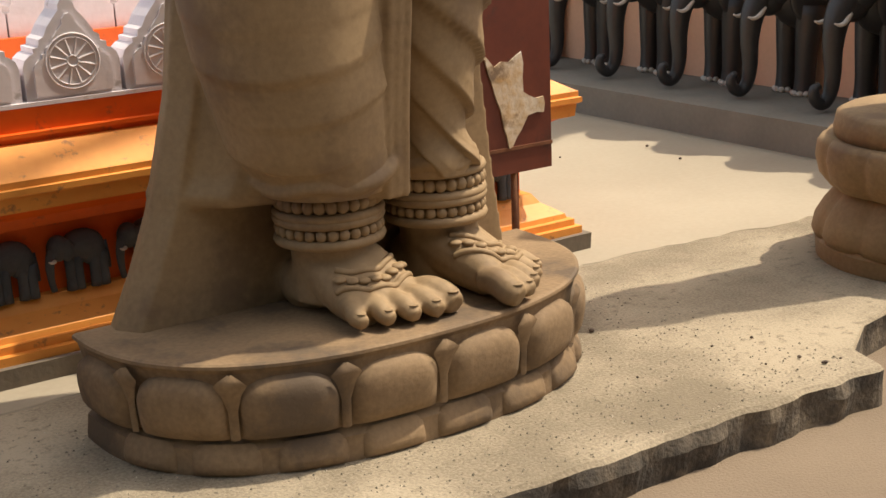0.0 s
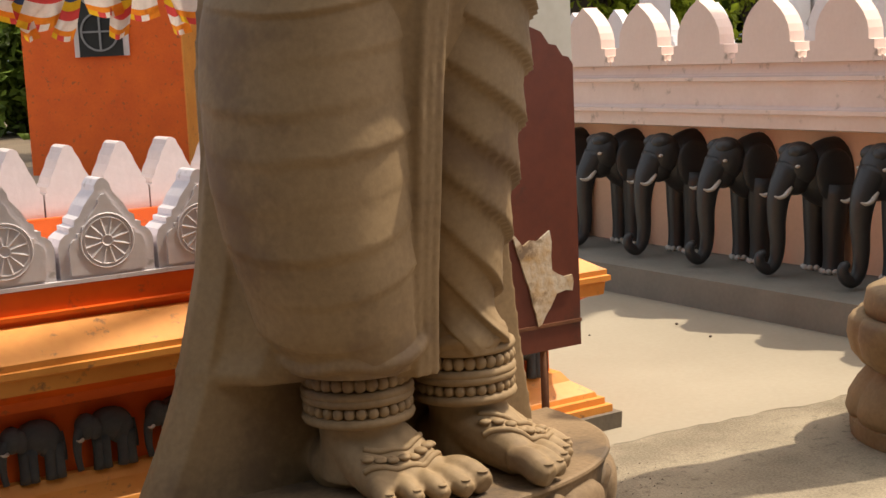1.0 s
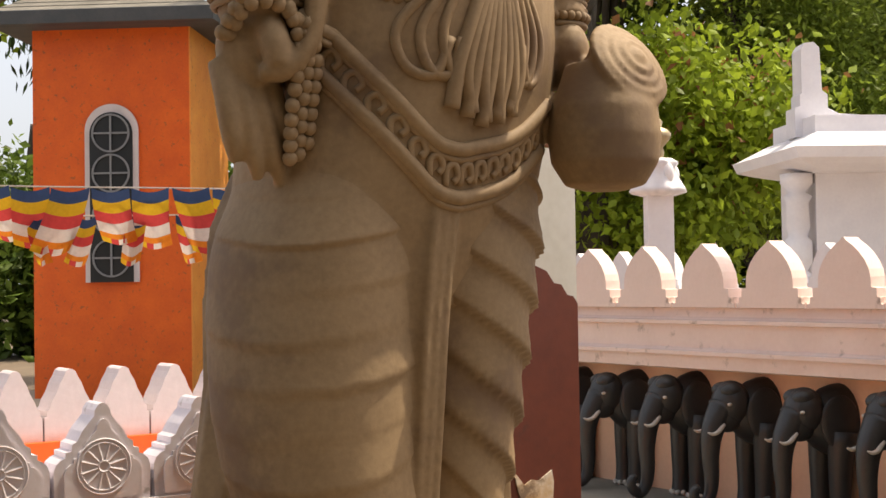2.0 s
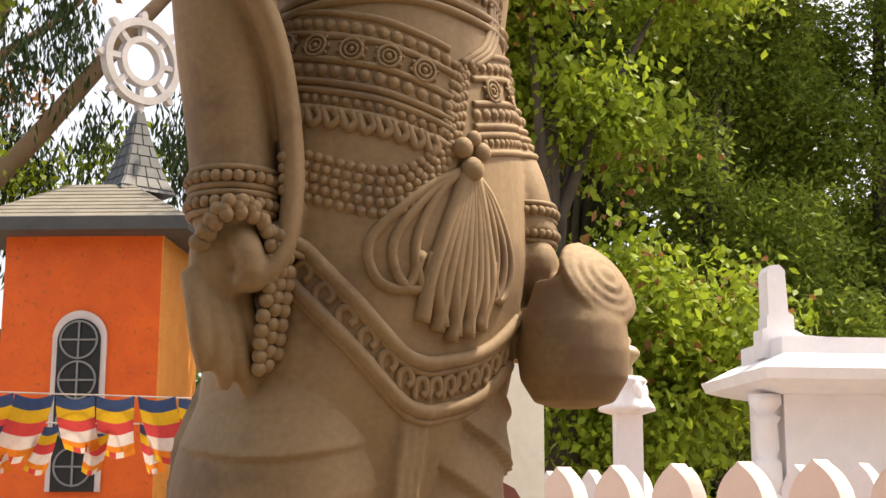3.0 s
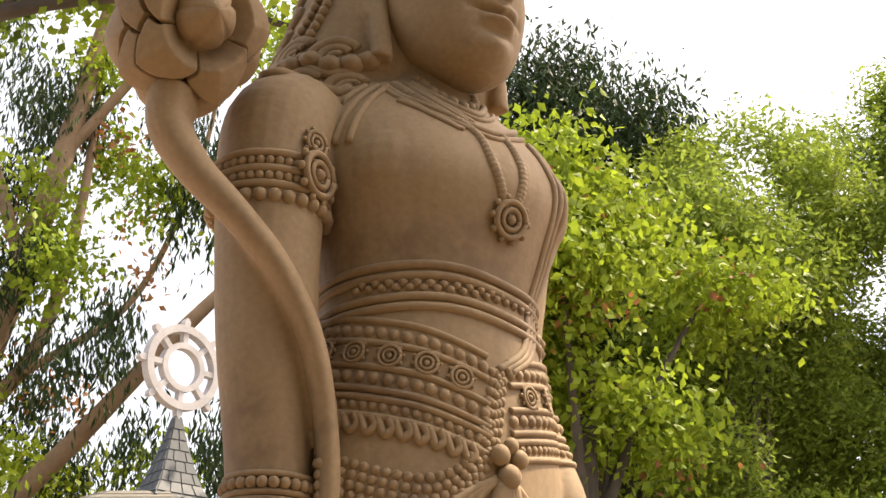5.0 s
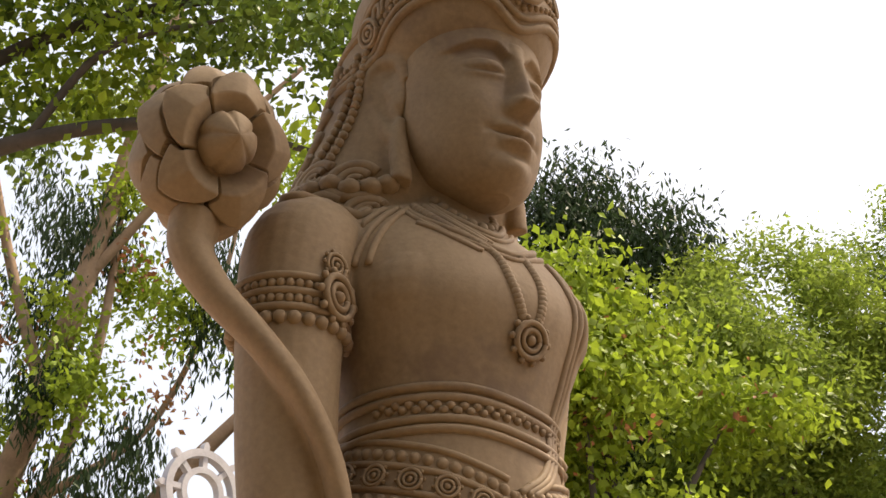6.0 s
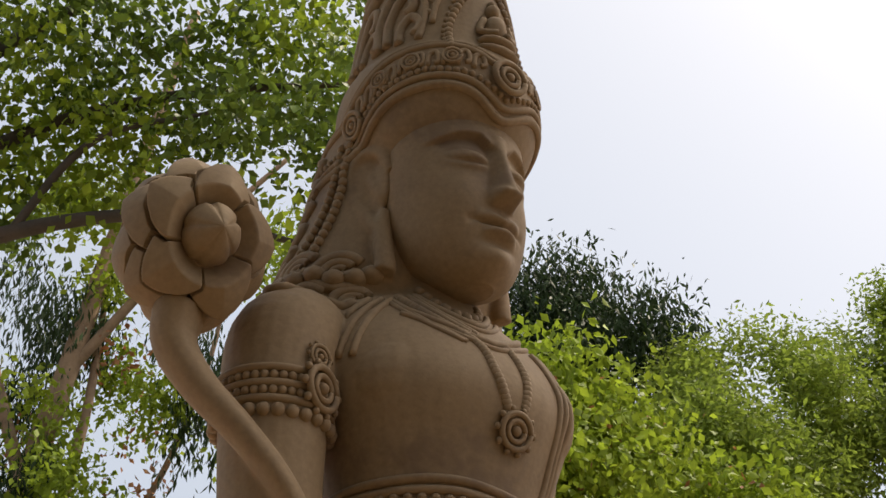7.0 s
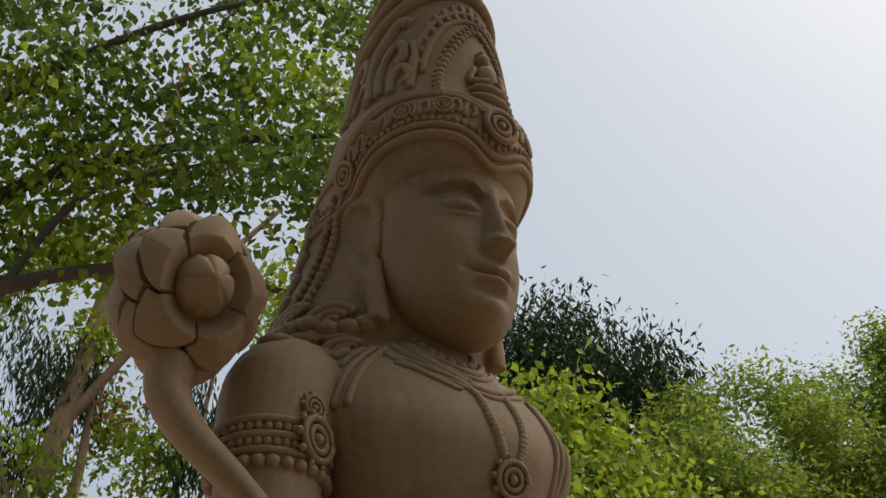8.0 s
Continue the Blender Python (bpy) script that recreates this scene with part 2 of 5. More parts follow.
bm = bmesh.new()
N = 260
rs = random.Random(3)
front = []
U0, U1, V0 = -3.0, 3.03, 2.325
for k in range(N + 1):
    uu = U0 + (U1 - U0) * k / N
    front.append((uu, V0 + 0.03 * noise.noise((uu * 3.1, 0.4, 0)) + 0.02 * noise.noise((uu * 13, 4.4, 0))))
outline = front + [(U1 + 0.015, V0 + 0.04), (U1 + 0.03, V0 + 0.12), (U1 + 0.25, V0 + 0.26), (5.2, 2.95), (5.2, 9.0), (-3.0, 9.0)]
low = [bm.verts.new((x, y, -0.02)) for x, y in outline]
mid = [bm.verts.new((x, y + 0.03 * noise.noise((x * 11, y * 11, 7.7)) - 0.004, 0.07)) for x, y in outline]
edg = [bm.verts.new((x, y, FLOOR - 0.012)) for x, y in outline]
topv = [bm.verts.new((x + (0.012 if i > len(front) else 0), y + 0.014, FLOOR - 0.001)) for i, (x, y) in enumerate(outline)]
n = len(outline)
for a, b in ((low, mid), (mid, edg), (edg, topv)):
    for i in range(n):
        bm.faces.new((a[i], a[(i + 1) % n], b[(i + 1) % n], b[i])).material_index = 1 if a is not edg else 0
bm.faces.new(topv).material_index = 0
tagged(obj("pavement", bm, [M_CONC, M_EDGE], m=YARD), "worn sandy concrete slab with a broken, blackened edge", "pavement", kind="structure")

# smooth court behind the slab, with a ragged near edge
bm = bmesh.new()
edge = [(-3.0, 3.62)] + [(uu, 3.62 - 0.10 * max(0, uu - 3.2) + rs.uniform(-0.02, 0.02)) for uu in np.linspace(1.0, 5.6, 60)]
pts = edge + [(5.6, 30), (-3.0, 30)]
rings(bm, [[(x, y, FLOOR - 0.002) for x, y in pts], [(x, y + 0.004, FLOOR + 0.004) for x, y in pts]])
tagged(obj("floor", bm, M_YARD, m=YARD), "pale smooth cement floor of the temple court", "floor", kind="structure")

# ---- orange platform ----
orange = empty("wall_orange", YARD)
tagged(orange, "orange painted platform with stepped mouldings and a concrete footing", "wall", kind="structure")
A0, A1, B0, B1 = -2.6, 3.0, 3.97, 5.25
bm = bmesh.new()
stack(bm, A0, B0, A1, B1, [(FLOOR - 0.05, 0.185), (0.185, 0.19)])
part("footing", bevelled(bm, 0.008), M_PLINTH, orange, "dirty grey concrete footing")
bm = bmesh.new()
stack(bm, A0, B0, A1, B1, [(0.185, 0.165), (0.212, 0.165), (0.214, 0.145), (0.238, 0.145), (0.24, 0.125), (0.258, 0.12), (0.275, 0.095), (0.30, 0.055), (0.335, 0.03), (0.337, 0.0)])
part("base_moulding", bm, M_AMBER, orange, "orange stepped base moulding, sunlight put into its amber colour")
bm = bmesh.new()
stack(bm, A0, B0, A1, B1, [(0.337, 0.0), (0.545, 0.0), (0.55, 0.03), (0.585, 0.05), (0.62, 0.11), (0.625, 0.135)])
part("panel", bm, M_ORANGE, orange, "deep orange recessed frieze panel")
# bright cornice: its sunlit look comes from the amber colour
bm = bmesh.new()
stack(bm, A0, B0, A1, B1, [(0.625, 0.135), (0.63, 0.15), (0.675, 0.155), (0.682, 0.17), (0.70, 0.17), (0.703, 0.16), (0.722, 0.16), (0.727, 0.15), (0.800, 0.03), (0.803, 0.015)])
part("cornice", bm, M_AMBER, orange, "orange cornice with a sloping top, sunlight put into its amber colour")
bm = bmesh.new()
stack(bm, A0, B0, A1, B1, [(0.803, 0.012), (0.818, 0.014), (0.820, 0.03), (0.832, 0.03), (0.834, 0.008), (0.903, 0.012), (0.905, 0.0)])
part("upper_band", bm, M_ORANGE, orange, "orange band below the battlements")
bm = bmesh.new()
stack(bm, A0, B0, A1, B1, [(0.905, 0.016), (0.917, 0.016), (0.919, 0.0)])
part("coping", bm, M_WHITE, orange, "white painted coping")


def wheel_relief(bm, cz, r, y):
    """A spoked wheel in low relief on a face that looks along -y."""
    for rr, w in ((r, 0.003), (r * 0.86, 0.002), (r * 0.2, 0.004)):
        loops = []
        for k in range(28):
            a = 2 * math.pi * k / 28
            c = Vector((rr * math.cos(a), y, cz + rr * math.sin(a)))
            o = Vector((math.cos(a), 0, math.sin(a)))
            loops.append([c + o * w, c + Vector((0, -0.003, 0)), c - o * w, c + Vector((0, 0.004, 0))])
        made = [[bm.verts.new(p) for p in lp] for lp in loops]
        for i in range(28):
            a, b = made[i], made[(i + 1) % 28]
            for j in range(4):
                bm.faces.new((a[j], a[(j + 1) % 4], b[(j + 1) % 4], b[j]))
    for k in range(12):
        a = 2 * math.pi * (k + 0.5) / 12
        d, s = Vector((math.cos(a), 0, math.sin(a))), Vector((-math.sin(a), 0, math.cos(a)))
        c = Vector((0, y, cz))
        v = [bm.verts.new(p) for p in (c + d * r * 0.24 - s * 0.004, c + d * r * 0.92 - s * 0.005, c + d * r * 0.92 + s * 0.005, c + d * r * 0.24 + s * 0.004)]
        w = [bm.verts.new(p) for p in (c + d * r * 0.24 + Vector((0, -0.003, 0)), c + d * r * 0.84 + Vector((0, -0.003, 0)))]
        bm.faces.new((v[0], v[1], w[1], w[0]))
        bm.faces.new((w[0], w[1], v[2], v[3]))
    return bm


def mirror(pts):
    return [(-x, z) for x, z in pts] + [(x, z) for x, z in reversed(pts)]


def wheel_merlon_mesh():
    half = [(0.146, 0.0), (0.148, 0.10), (0.140, 0.122), (0.125, 0.135), (0.112, 0.140), (0.112, 0.155), (0.095, 0.158), (0.092, 0.178), (0.078, 0.186), (0.062, 0.215), (0.042, 0.24), (0.026, 0.258), (0.024, 0.275), (0.012, 0.292), (0.004, 0.296)]
    b = bmesh.new()
    slab(b, mirror(half), 0.0, 0.115)
    bevelled(b, 0.006, 2, 25)
    inner = [(x * 0.80, 0.012 + z * 0.80) for x, z in half]
    slab(b, mirror(inner), -0.009, 0.01)
    return b


def simple_merlon_mesh(w, h, depth):
    half = [(0.5, 0.0), (0.5, 0.34), (0.455, 0.36), (0.455, 0.43), (0.40, 0.47), (0.36, 0.56), (0.27, 0.68), (0.21, 0.80), (0.13, 0.90), (0.09, 0.97), (0.03, 1.0)]
    b = bmesh.new()
    slab(b, mirror([(x * w, z * h) for x, z in half]), 0.0, depth)
    return bevelled(b, 0.008, 2, 25)


first = None
for k in range(-8, 9):
    uu = 1.345 + 0.307 * k - 0.003
    if uu > 2.95 or uu < -1.2:
        continue
    if first is None:
        mer = part("merlon", wheel_merlon_mesh(), M_WHITE, orange, "white scalloped merlon with a spoked wheel relief", m=pose(uu, 3.965, 0.917))
        wh = part("wheel_relief", wheel_relief(bmesh.new(), 0.108, 0.082, -0.009), M_WHITE, mer)
        first = (mer.data, wh.data)
    else:
        mer = new("merlon", first[0])
        mer.parent, mer.matrix_basis = orange, pose(uu, 3.965, 0.917)
        mer["label"] = "white scalloped merlon with a spoked wheel relief"
        wh = new("wheel_relief", first[1])
        wh.parent = mer
bm = bmesh.new()
box(bm, A0, 4.92, 0.917, A1, 5.2, 1.0)
part("kerb", bm, M_ORANGE, orange, "orange kerb under the rear battlements")
first = None
for k in range(-10, 9):
    uu = 1.56 + 0.203 * k
    if uu > 2.9:
        continue
    if first is None:
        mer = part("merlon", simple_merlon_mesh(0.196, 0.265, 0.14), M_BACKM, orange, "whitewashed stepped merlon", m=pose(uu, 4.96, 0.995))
        first = mer.data
    else:
        mer = new("merlon", first)
        mer.parent, mer.matrix_basis = orange, pose(uu, 4.96, 0.995)
        mer["label"] = "whitewashed stepped merlon"


def small_elephant_mesh():
    """Side view relief of a standing elephant, its head towards -x, on a plane at y = 0."""
    b = bmesh.new()
    oval(b, (0.022, 0.0, 0.125), (0.068, 0.032, 0.052))
    oval(b, (0.052, 0.0, 0.112), (0.042, 0.030, 0.052))
    oval(b, (-0.052, -0.012, 0.132), (0.034, 0.030, 0.040))
    oval(b, (-0.032, -0.028, 0.126), (0.022, 0.012, 0.034))
    for x, w in ((-0.022, 0.017), (0.002, 0.017), (0.052, 0.018), (0.078, 0.018)):
        tube(b, [(x, -0.01, 0.10, w), (x, -0.012, 0.05, w * 0.9), (x, -0.012, 0.0, w)], seg=8, n=6)
    tube(b, [(-0.072, -0.02, 0.135, 0.016), (-0.084, -0.022, 0.09, 0.014), (-0.084, -0.02, 0.045, 0.011), (-0.078, -0.02, 0.008, 0.010)], seg=8, n=10)
    tube(b, [(0.092, -0.004, 0.13, 0.006), (0.099, -0.004, 0.08, 0.005), (0.098, -0.004, 0.045, 0.007)], seg=6, n=6)
    tube(b, [(-0.070, -0.034, 0.102, 0.006), (-0.082, -0.044, 0.100, 0.005), (-0.094, -0.05, 0.106, 0.002)], mi=1, seg=6, n=6)
    for f in b.faces:
        f.smooth = True
    return b


ele = None
for k in range(-10, 10):
    uu = 1.275 + 0.223 * k
    if uu > 2.95:
        continue
    if ele is None:
        ele = obj("elephant_relief", small_elephant_mesh(), [M_CHAR, M_TUSK], m=YARD @ pose(uu, 3.945, 0.336) @ Matrix.Scale(1.02, 4))
        tagged(ele, "small charcoal painted elephant relief on the orange frieze", "elephant relief", "elephants of the orange frieze")
    else:
        copy_thing(ele, YARD @ pose(uu, 3.945, 0.336) @ Matrix.Scale(1.02, 4))

# ---- pink wall with the elephants ----
pink = empty("wall_pink", YARD)
tagged(pink, "pale pink court wall with cornices and arched battlements", "wall", kind="structure")
PU, PV0, PV1 = 5.62, -2.0, 12.0
bm = bmesh.new()
box(bm, 4.95, PV0, FLOOR - 0.05, 6.2, PV1, 0.285)
part("ledge", bevelled(bm, 0.012), M_GREY, pink, "grey cement ledge below the elephants")
bm = bmesh.new()
box(bm, PU, PV0, 0.285, 6.1, PV1, 1.04)
part("wall_face", bm, M_PEACH, pink, "peach painted wall face")
bm = bmesh.new()
stack(bm, PU, PV0, 6.1, PV1, [(1.04, 0.17), (1.05, 0.22), (1.125, 0.225), (1.128, 0.25), (1.15, 0.25), (1.155, 0.225), (1.17, 0.21), (1.30, 0.205), (1.305, 0.235), (1.325, 0.235), (1.33, 0.2), (1.345, 0.19), (1.395, 0.18), (1.40, 0.15)])
part("cornice", bm, M_PINK, pink, "pink banded cornice")


def arch_merlon_mesh():
    half = [(0.262, 0.0), (0.262, 0.030), (0.250, 0.022), (0.238, 0.028), (0.234, 0.058), (0.215, 0.060), (0.213, 0.105), (0.178, 0.108), (0.176, 0.16), (0.165, 0.20), (0.14, 0.245), (0.105, 0.285), (0.065, 0.318), (0.022, 0.345), (0.004, 0.362)]
    b = bmesh.new()
    slab(b, mirror(half), 0.0, 0.11)
    return bevelled(b, 0.008, 2, 25)


first = None
for k in range(-11, 8):
    vv = 5.66 + 0.508 * k
    m = pose(5.40, vv, 1.398, 0, 0, -90) @ Matrix.Diagonal((0.95, 1, 1, 1))
    if first is None:
        mer = part("merlon", arch_merlon_mesh(), M_PINK, pink, m=m)
        first = mer.data
    else:
        mer = new("merlon", first)
        mer.parent, mer.matrix_basis = pink, m


def big_elephant_mesh():
    """Forequarters of an elephant that steps out of a wall, facing -y; stands on z = 0."""
    b = bmesh.new()
    oval(b, (0, 0.08, 0.555), (0.145, 0.26, 0.205), seg=20, ring=12)
    oval(b, (0, -0.16, 0.615), (0.115, 0.115, 0.13), seg=20, ring=12)
    oval(b, (0, -0.19, 0.545), (0.085, 0.10, 0.10), seg=16, ring=10)
    for s in (-1, 1):
        oval(b, (s * 0.045, -0.185, 0.69), (0.055, 0.07, 0.045))
        # ears lie back along the shoulder
        oval(b, (s * 0.118, -0.01, 0.555), (0.024, 0.115, 0.150), m=pose(0, 0, 0, 0, 0, -s * 8))
        tube(b, [(s * 0.095, 0.02, 0.50, 0.085), (s * 0.092, 0.005, 0.30, 0.068), (s * 0.09, 0.0, 0.12, 0.058), (s * 0.09, -0.003, 0.03, 0.062), (s * 0.09, -0.005, 0.012, 0.066)], seg=14, n=14)
        for q in range(5):
            a = radians(-90 + (q - 2) * 34)
            oval(b, (s * 0.09 + 0.058 * math.cos(a), -0.005 + 0.058 * math.sin(a), 0.016), (0.020, 0.020, 0.017), mi=1, seg=8, ring=6)
        tube(b, [(s * 0.06, -0.25, 0.50, 0.014), (s * 0.074, -0.295, 0.46, 0.013), (s * 0.078, -0.335, 0.45, 0.010), (s * 0.075, -0.365, 0.46, 0.004)], mi=1, seg=8, n=12)
        oval(b, (s * 0.098, -0.232, 0.615), (0.010, 0.016, 0.010), mi=1, seg=8, ring=6)
    tube(b, [(0, -0.21, 0.60, 0.085), (0, -0.285, 0.47, 0.066), (0, -0.305, 0.33, 0.052), (0, -0.30, 0.19, 0.043), (0, -0.315, 0.09, 0.037), (0, -0.36, 0.045, 0.034), (0, -0.41, 0.075, 0.031), (0, -0.415, 0.125, 0.027), (0, -0.385, 0.14, 0.02)], seg=14, n=44)
    for f in b.faces:
        f.smooth = True
    return b


ele = None
for k in range(-9, 6):
    vv = 5.43 + 0.53 * k
    m = YARD @ pose(5.56, vv, 0.285, 0, 0, -102 + 3 * math.sin(k * 2.1)) @ Matrix.Scale(0.98 + 0.012 * math.sin(k * 1.7), 4)
    if ele is None:
        ele = obj("elephant_sculpture", big_elephant_mesh(), [M_BLACK, M_TUSK], m=m)
        tagged(ele, "black painted elephant sculpture with white tusks on a ledge", "elephant sculpture", "elephants along the pink wall")
    else:
        copy_thing(ele, m)

# ---- white boundary wall farther off ----
white = empty("wall_white", YARD)
tagged(white, "whitewashed boundary wall with pointed battlements behind the court", "wall", kind="structure")
bm = bmesh.new()
box(bm, 8.3, -1.0, 0.0, 8.5, 16.0, 1.46)
part("wall_face", bm, M_STONEWHITE, white)
wm = None
for k in range(22):
    m = pose(8.3, 0.5 + 0.62 * k, 1.455, 0, 0, -90) @ Matrix.Diagonal((0.8, 1, 1.05, 1))
    if wm is None:
        wm = part("merlon", arch_merlon_mesh(), M_STONEWHITE, white, m=m)
    else:
        mer = new("merlon", wm.data)
        mer.parent, mer.matrix_basis = white, m

# ---- sign board ----
board = empty("sign_board", YARD @ pose(2.70, 3.60, FLOOR))
tagged(board, "weathered white sign board with peeling maroon vinyl on a rusty post", "sign board")
bm = bmesh.new()
tube(bm, [(0.015, 0.02, -0.01, 0.014), (0.015, 0.02, 0.45, 0.014)], seg=10, n=2)
part("post", bm, M_RUST, board, "thin rusty iron post", smooth=True)
bm = bmesh.new()
box(bm, -0.72, -0.012, 0.405, 0.15, 0.025, 1.88)
part("panel", bevelled(bm, 0.004), M_PANEL, board, "white painted panel")
bm = bmesh.new()
tear = [(-0.72, 0.407), (0.148, 0.407), (0.148, 1.36), (0.13, 1.385), (0.105, 1.39), (0.08, 1.425), (0.05, 1.43), (0.02, 1.47), (-0.03, 1.49), (-0.08, 1.50), (-0.2, 1.51), (-0.4, 1.49), (-0.72, 1.5)]
slab(bm, tear, -0.019, -0.0145)
part("vinyl_sheet", bm, M_BOARD, board, "torn glossy maroon vinyl sheet")
bm = bmesh.new()
hole = [(-0.175, 0.845), (-0.150, 0.825), (-0.125, 0.80), (-0.115, 0.755), (-0.10, 0.72), (-0.085, 0.67), (-0.068, 0.63), (-0.058, 0.575), (-0.045, 0.54), (-0.036, 0.495), (-0.022, 0.50), (-0.004, 0.53), (0.018, 0.555), (0.045, 0.598), (0.085, 0.605), (0.112, 0.60), (0.118, 0.63), (0.112, 0.655), (0.078, 0.652), (0.05, 0.665), (0.028, 0.68), (0.026, 0.73), (0.030, 0.775), (0.022, 0.815), (-0.004, 0.80), (-0.03, 0.785), (-0.06, 0.79), (-0.09, 0.775), (-0.12, 0.81), (-0.15, 0.835)]
slab(bm, hole, -0.026, -0.020)
part("torn_patch", bm, M_TORN, board, "ragged patch of stained torn backing")
bm = bmesh.new()
box(bm, -0.72, -0.0235, 0.487, 0.15, -0.0195, 0.499)
part("rail", bm, M_RUST, board, "rust streak of the frame rail")

# ---- lotus pedestal beside the statue ----
def petal_wave(n, amp):
    return lambda a, z: 1 + amp * (abs(math.sin(math.pi * n * a)) ** 0.6 - 0.6)


ped = empty("lotus_pedestal", pose(1.92, 4.62, FLOOR) @ Matrix.Diagonal((1, 1, 0.86, 1)))
tagged(ped, "round brown stone lotus pedestal with carved petals", "pedestal")
bm = bmesh.new()
lathe(bm, [(0.43, 0.0), (0.435, 0.07), (0.425, 0.085)], 64)
part("foot_ring", bm, M_STATUE, ped, smooth=False)
bm = bmesh.new()
lathe(bm, [(0.43, 0.08), (0.44, 0.11), (0.43, 0.17), (0.40, 0.23), (0.365, 0.28), (0.355, 0.295)], 120, wobble=petal_wave(12, 0.05))
part("lower_petals", bm, M_STATUE, ped, smooth=True)
bm = bmesh.new()
lathe(bm, [(0.345, 0.285), (0.385, 0.30), (0.42, 0.35), (0.435, 0.42), (0.43, 0.48), (0.415, 0.505), (0.38, 0.505)], 120, wobble=petal_wave(12, 0.05))
part("upper_petals", bm, M_STATUE, ped, smooth=True)
bm = bmesh.new()
lathe(bm, [(0.375, 0.48), (0.385, 0.54), (0.375, 0.60), (0.35, 0.615), (0.1, 0.62)], 64)
part("seat_disc", bm, M_STATUE, ped, "pale worn top disc", smooth=True)

# unseen plain figure, added on the pedestal to cast the shadow on the slab
bm = bmesh.new()
loops = []
for z, ra, rb in ((0.0, 0.24, 0.20), (0.25, 0.25, 0.21), (0.8, 0.27, 0.22), (1.2, 0.25, 0.20), (1.45, 0.22, 0.17), (1.75, 0.28, 0.19), (1.95, 0.26, 0.16), (2.04, 0.10, 0.10), (2.14, 0.12, 0.13), (2.3, 0.13, 0.15), (2.45, 0.12, 0.13), (2.75, 0.08, 0.08), (2.9, 0.02, 0.02)):
    loops.append([(ra * math.cos(2 * math.pi * k / 24), rb * math.sin(2 * math.pi * k / 24), z) for k in range(24)])
rings(bm, loops)
tagged(obj("shadow_figure", bm, M_STATUE, m=pose(2.01, 4.62, FLOOR + 0.529, 0, 0, TURN), smooth=True), "unseen plain figure added on the lotus pedestal to cast a shadow", "statue")

# ---- orange tower ----
tower = empty("tower", pose(-4.02, 19.05, 0, 0, 0, -5))
tagged(tower, "orange painted tower with a slate roof and a wheel finial", "tower")
TW = 1.06
bm = bmesh.new()
box(bm, -TW, -TW, 0, TW, TW, 5.05)
part("wall", bm, M_ORANGE, tower, "bright orange painted wall")
# sunlit side of the orange tower, the light painted on as amber
bm = bmesh.new()
box(bm, TW - 0.01, -TW + 0.002, 0, TW + 0.02, TW - 0.002, 5.05)
part("side_wall", bm, M_AMBER, tower, "orange side wall, sunlight put into its amber colour")
bm = bmesh.new()
stack(bm, -TW, -TW, TW, TW, [(5.02, 0.30), (5.03, 0.44), (5.20, 0.46), (5.22, 0.40)])
part("eave", bm, M_DARKSLATE, tower, "black eave board")
bm = bmesh.new()
ROOF = [(5.20, 0.42), (5.87, -0.62)]
stack(bm, -TW, -TW, TW, TW, ROOF)
roof = part("roof", bm, M_SLATE, tower, "grey-tan slate roof")
SPIRE_Z, SPIRE_W = [5.80, 5.98, 6.2, 6.4, 6.6, 6.8, 7.05], [0.43, 0.335, 0.262, 0.205, 0.150, 0.100, 0.055]
bm = bmesh.new()
rings(bm, [[(-w, -w, z), (w, -w, z), (w, w, z), (-w, w, z)] for z, w in zip(SPIRE_Z, SPIRE_W)])
spire = part("spire", bm, M_DARKSLATE, tower, "steep dark slate spire", m=pose(0.36, 0, 0, 0, 0, 42))
for face in range(4):
    turn_ = Matrix.Rotation(face * math.pi / 2, 4, 'Z')
    for j in range(7):
        z0, z1 = 5.86 + 0.165 * j + 0.006, 5.86 + 0.165 * (j + 1) - 0.006
        w0, w1 = np.interp((z0, z1), SPIRE_Z, SPIRE_W)
        cuts = max(1, int(round(2 * w0 / 0.21)))
        edges = [-1.0] + [-1 + 2 * (i + (0.5 if j % 2 else 0.0)) / cuts for i in range(0 if j % 2 else 1, cuts)] + [1.0]
        for a, b2 in zip(edges, edges[1:]):
            g0 = 0.010
            bm = bmesh.new()
            outer = [(a * w0 + g0, -w0 - 0.016, z0), (b2 * w0 - g0, -w0 - 0.016, z0), (b2 * w1 - g0, -w1 - 0.008, z1), (a * w1 + g0, -w1 - 0.008, z1)]
            rings(bm, [[(x, y + 0.03, z) for x, y, z in outer], outer])
            bm.transform(turn_)
            part("slate", bm, M_DARKSLATE, spire)
for j in range(9):
    a, b2 = j / 9, (j + 1) / 9
    o0, o1 = 0.42 - 1.04 * a, 0.42 - 1.04 * b2
    z0, z1 = 5.20 + 0.67 * a, 5.20 + 0.67 * b2
    bm = bmesh.new()
    stack(bm, -TW, -TW, TW, TW, [(z0 + 0.004, o0 + 0.006), (z0 + 0.014, o0 + 0.006), (z1 + 0.006, o1 + 0.001), (z1 - 0.01, o1 - 0.02)])
    part("slate_course", bm, M_SLATE, roof)
wheel = empty("wheel_finial", pose(0.36, 0, 7.80, 0, 0, 50) @ Matrix.Scale(1.25, 4))
wheel.parent = tower
wheel.name = "finial"


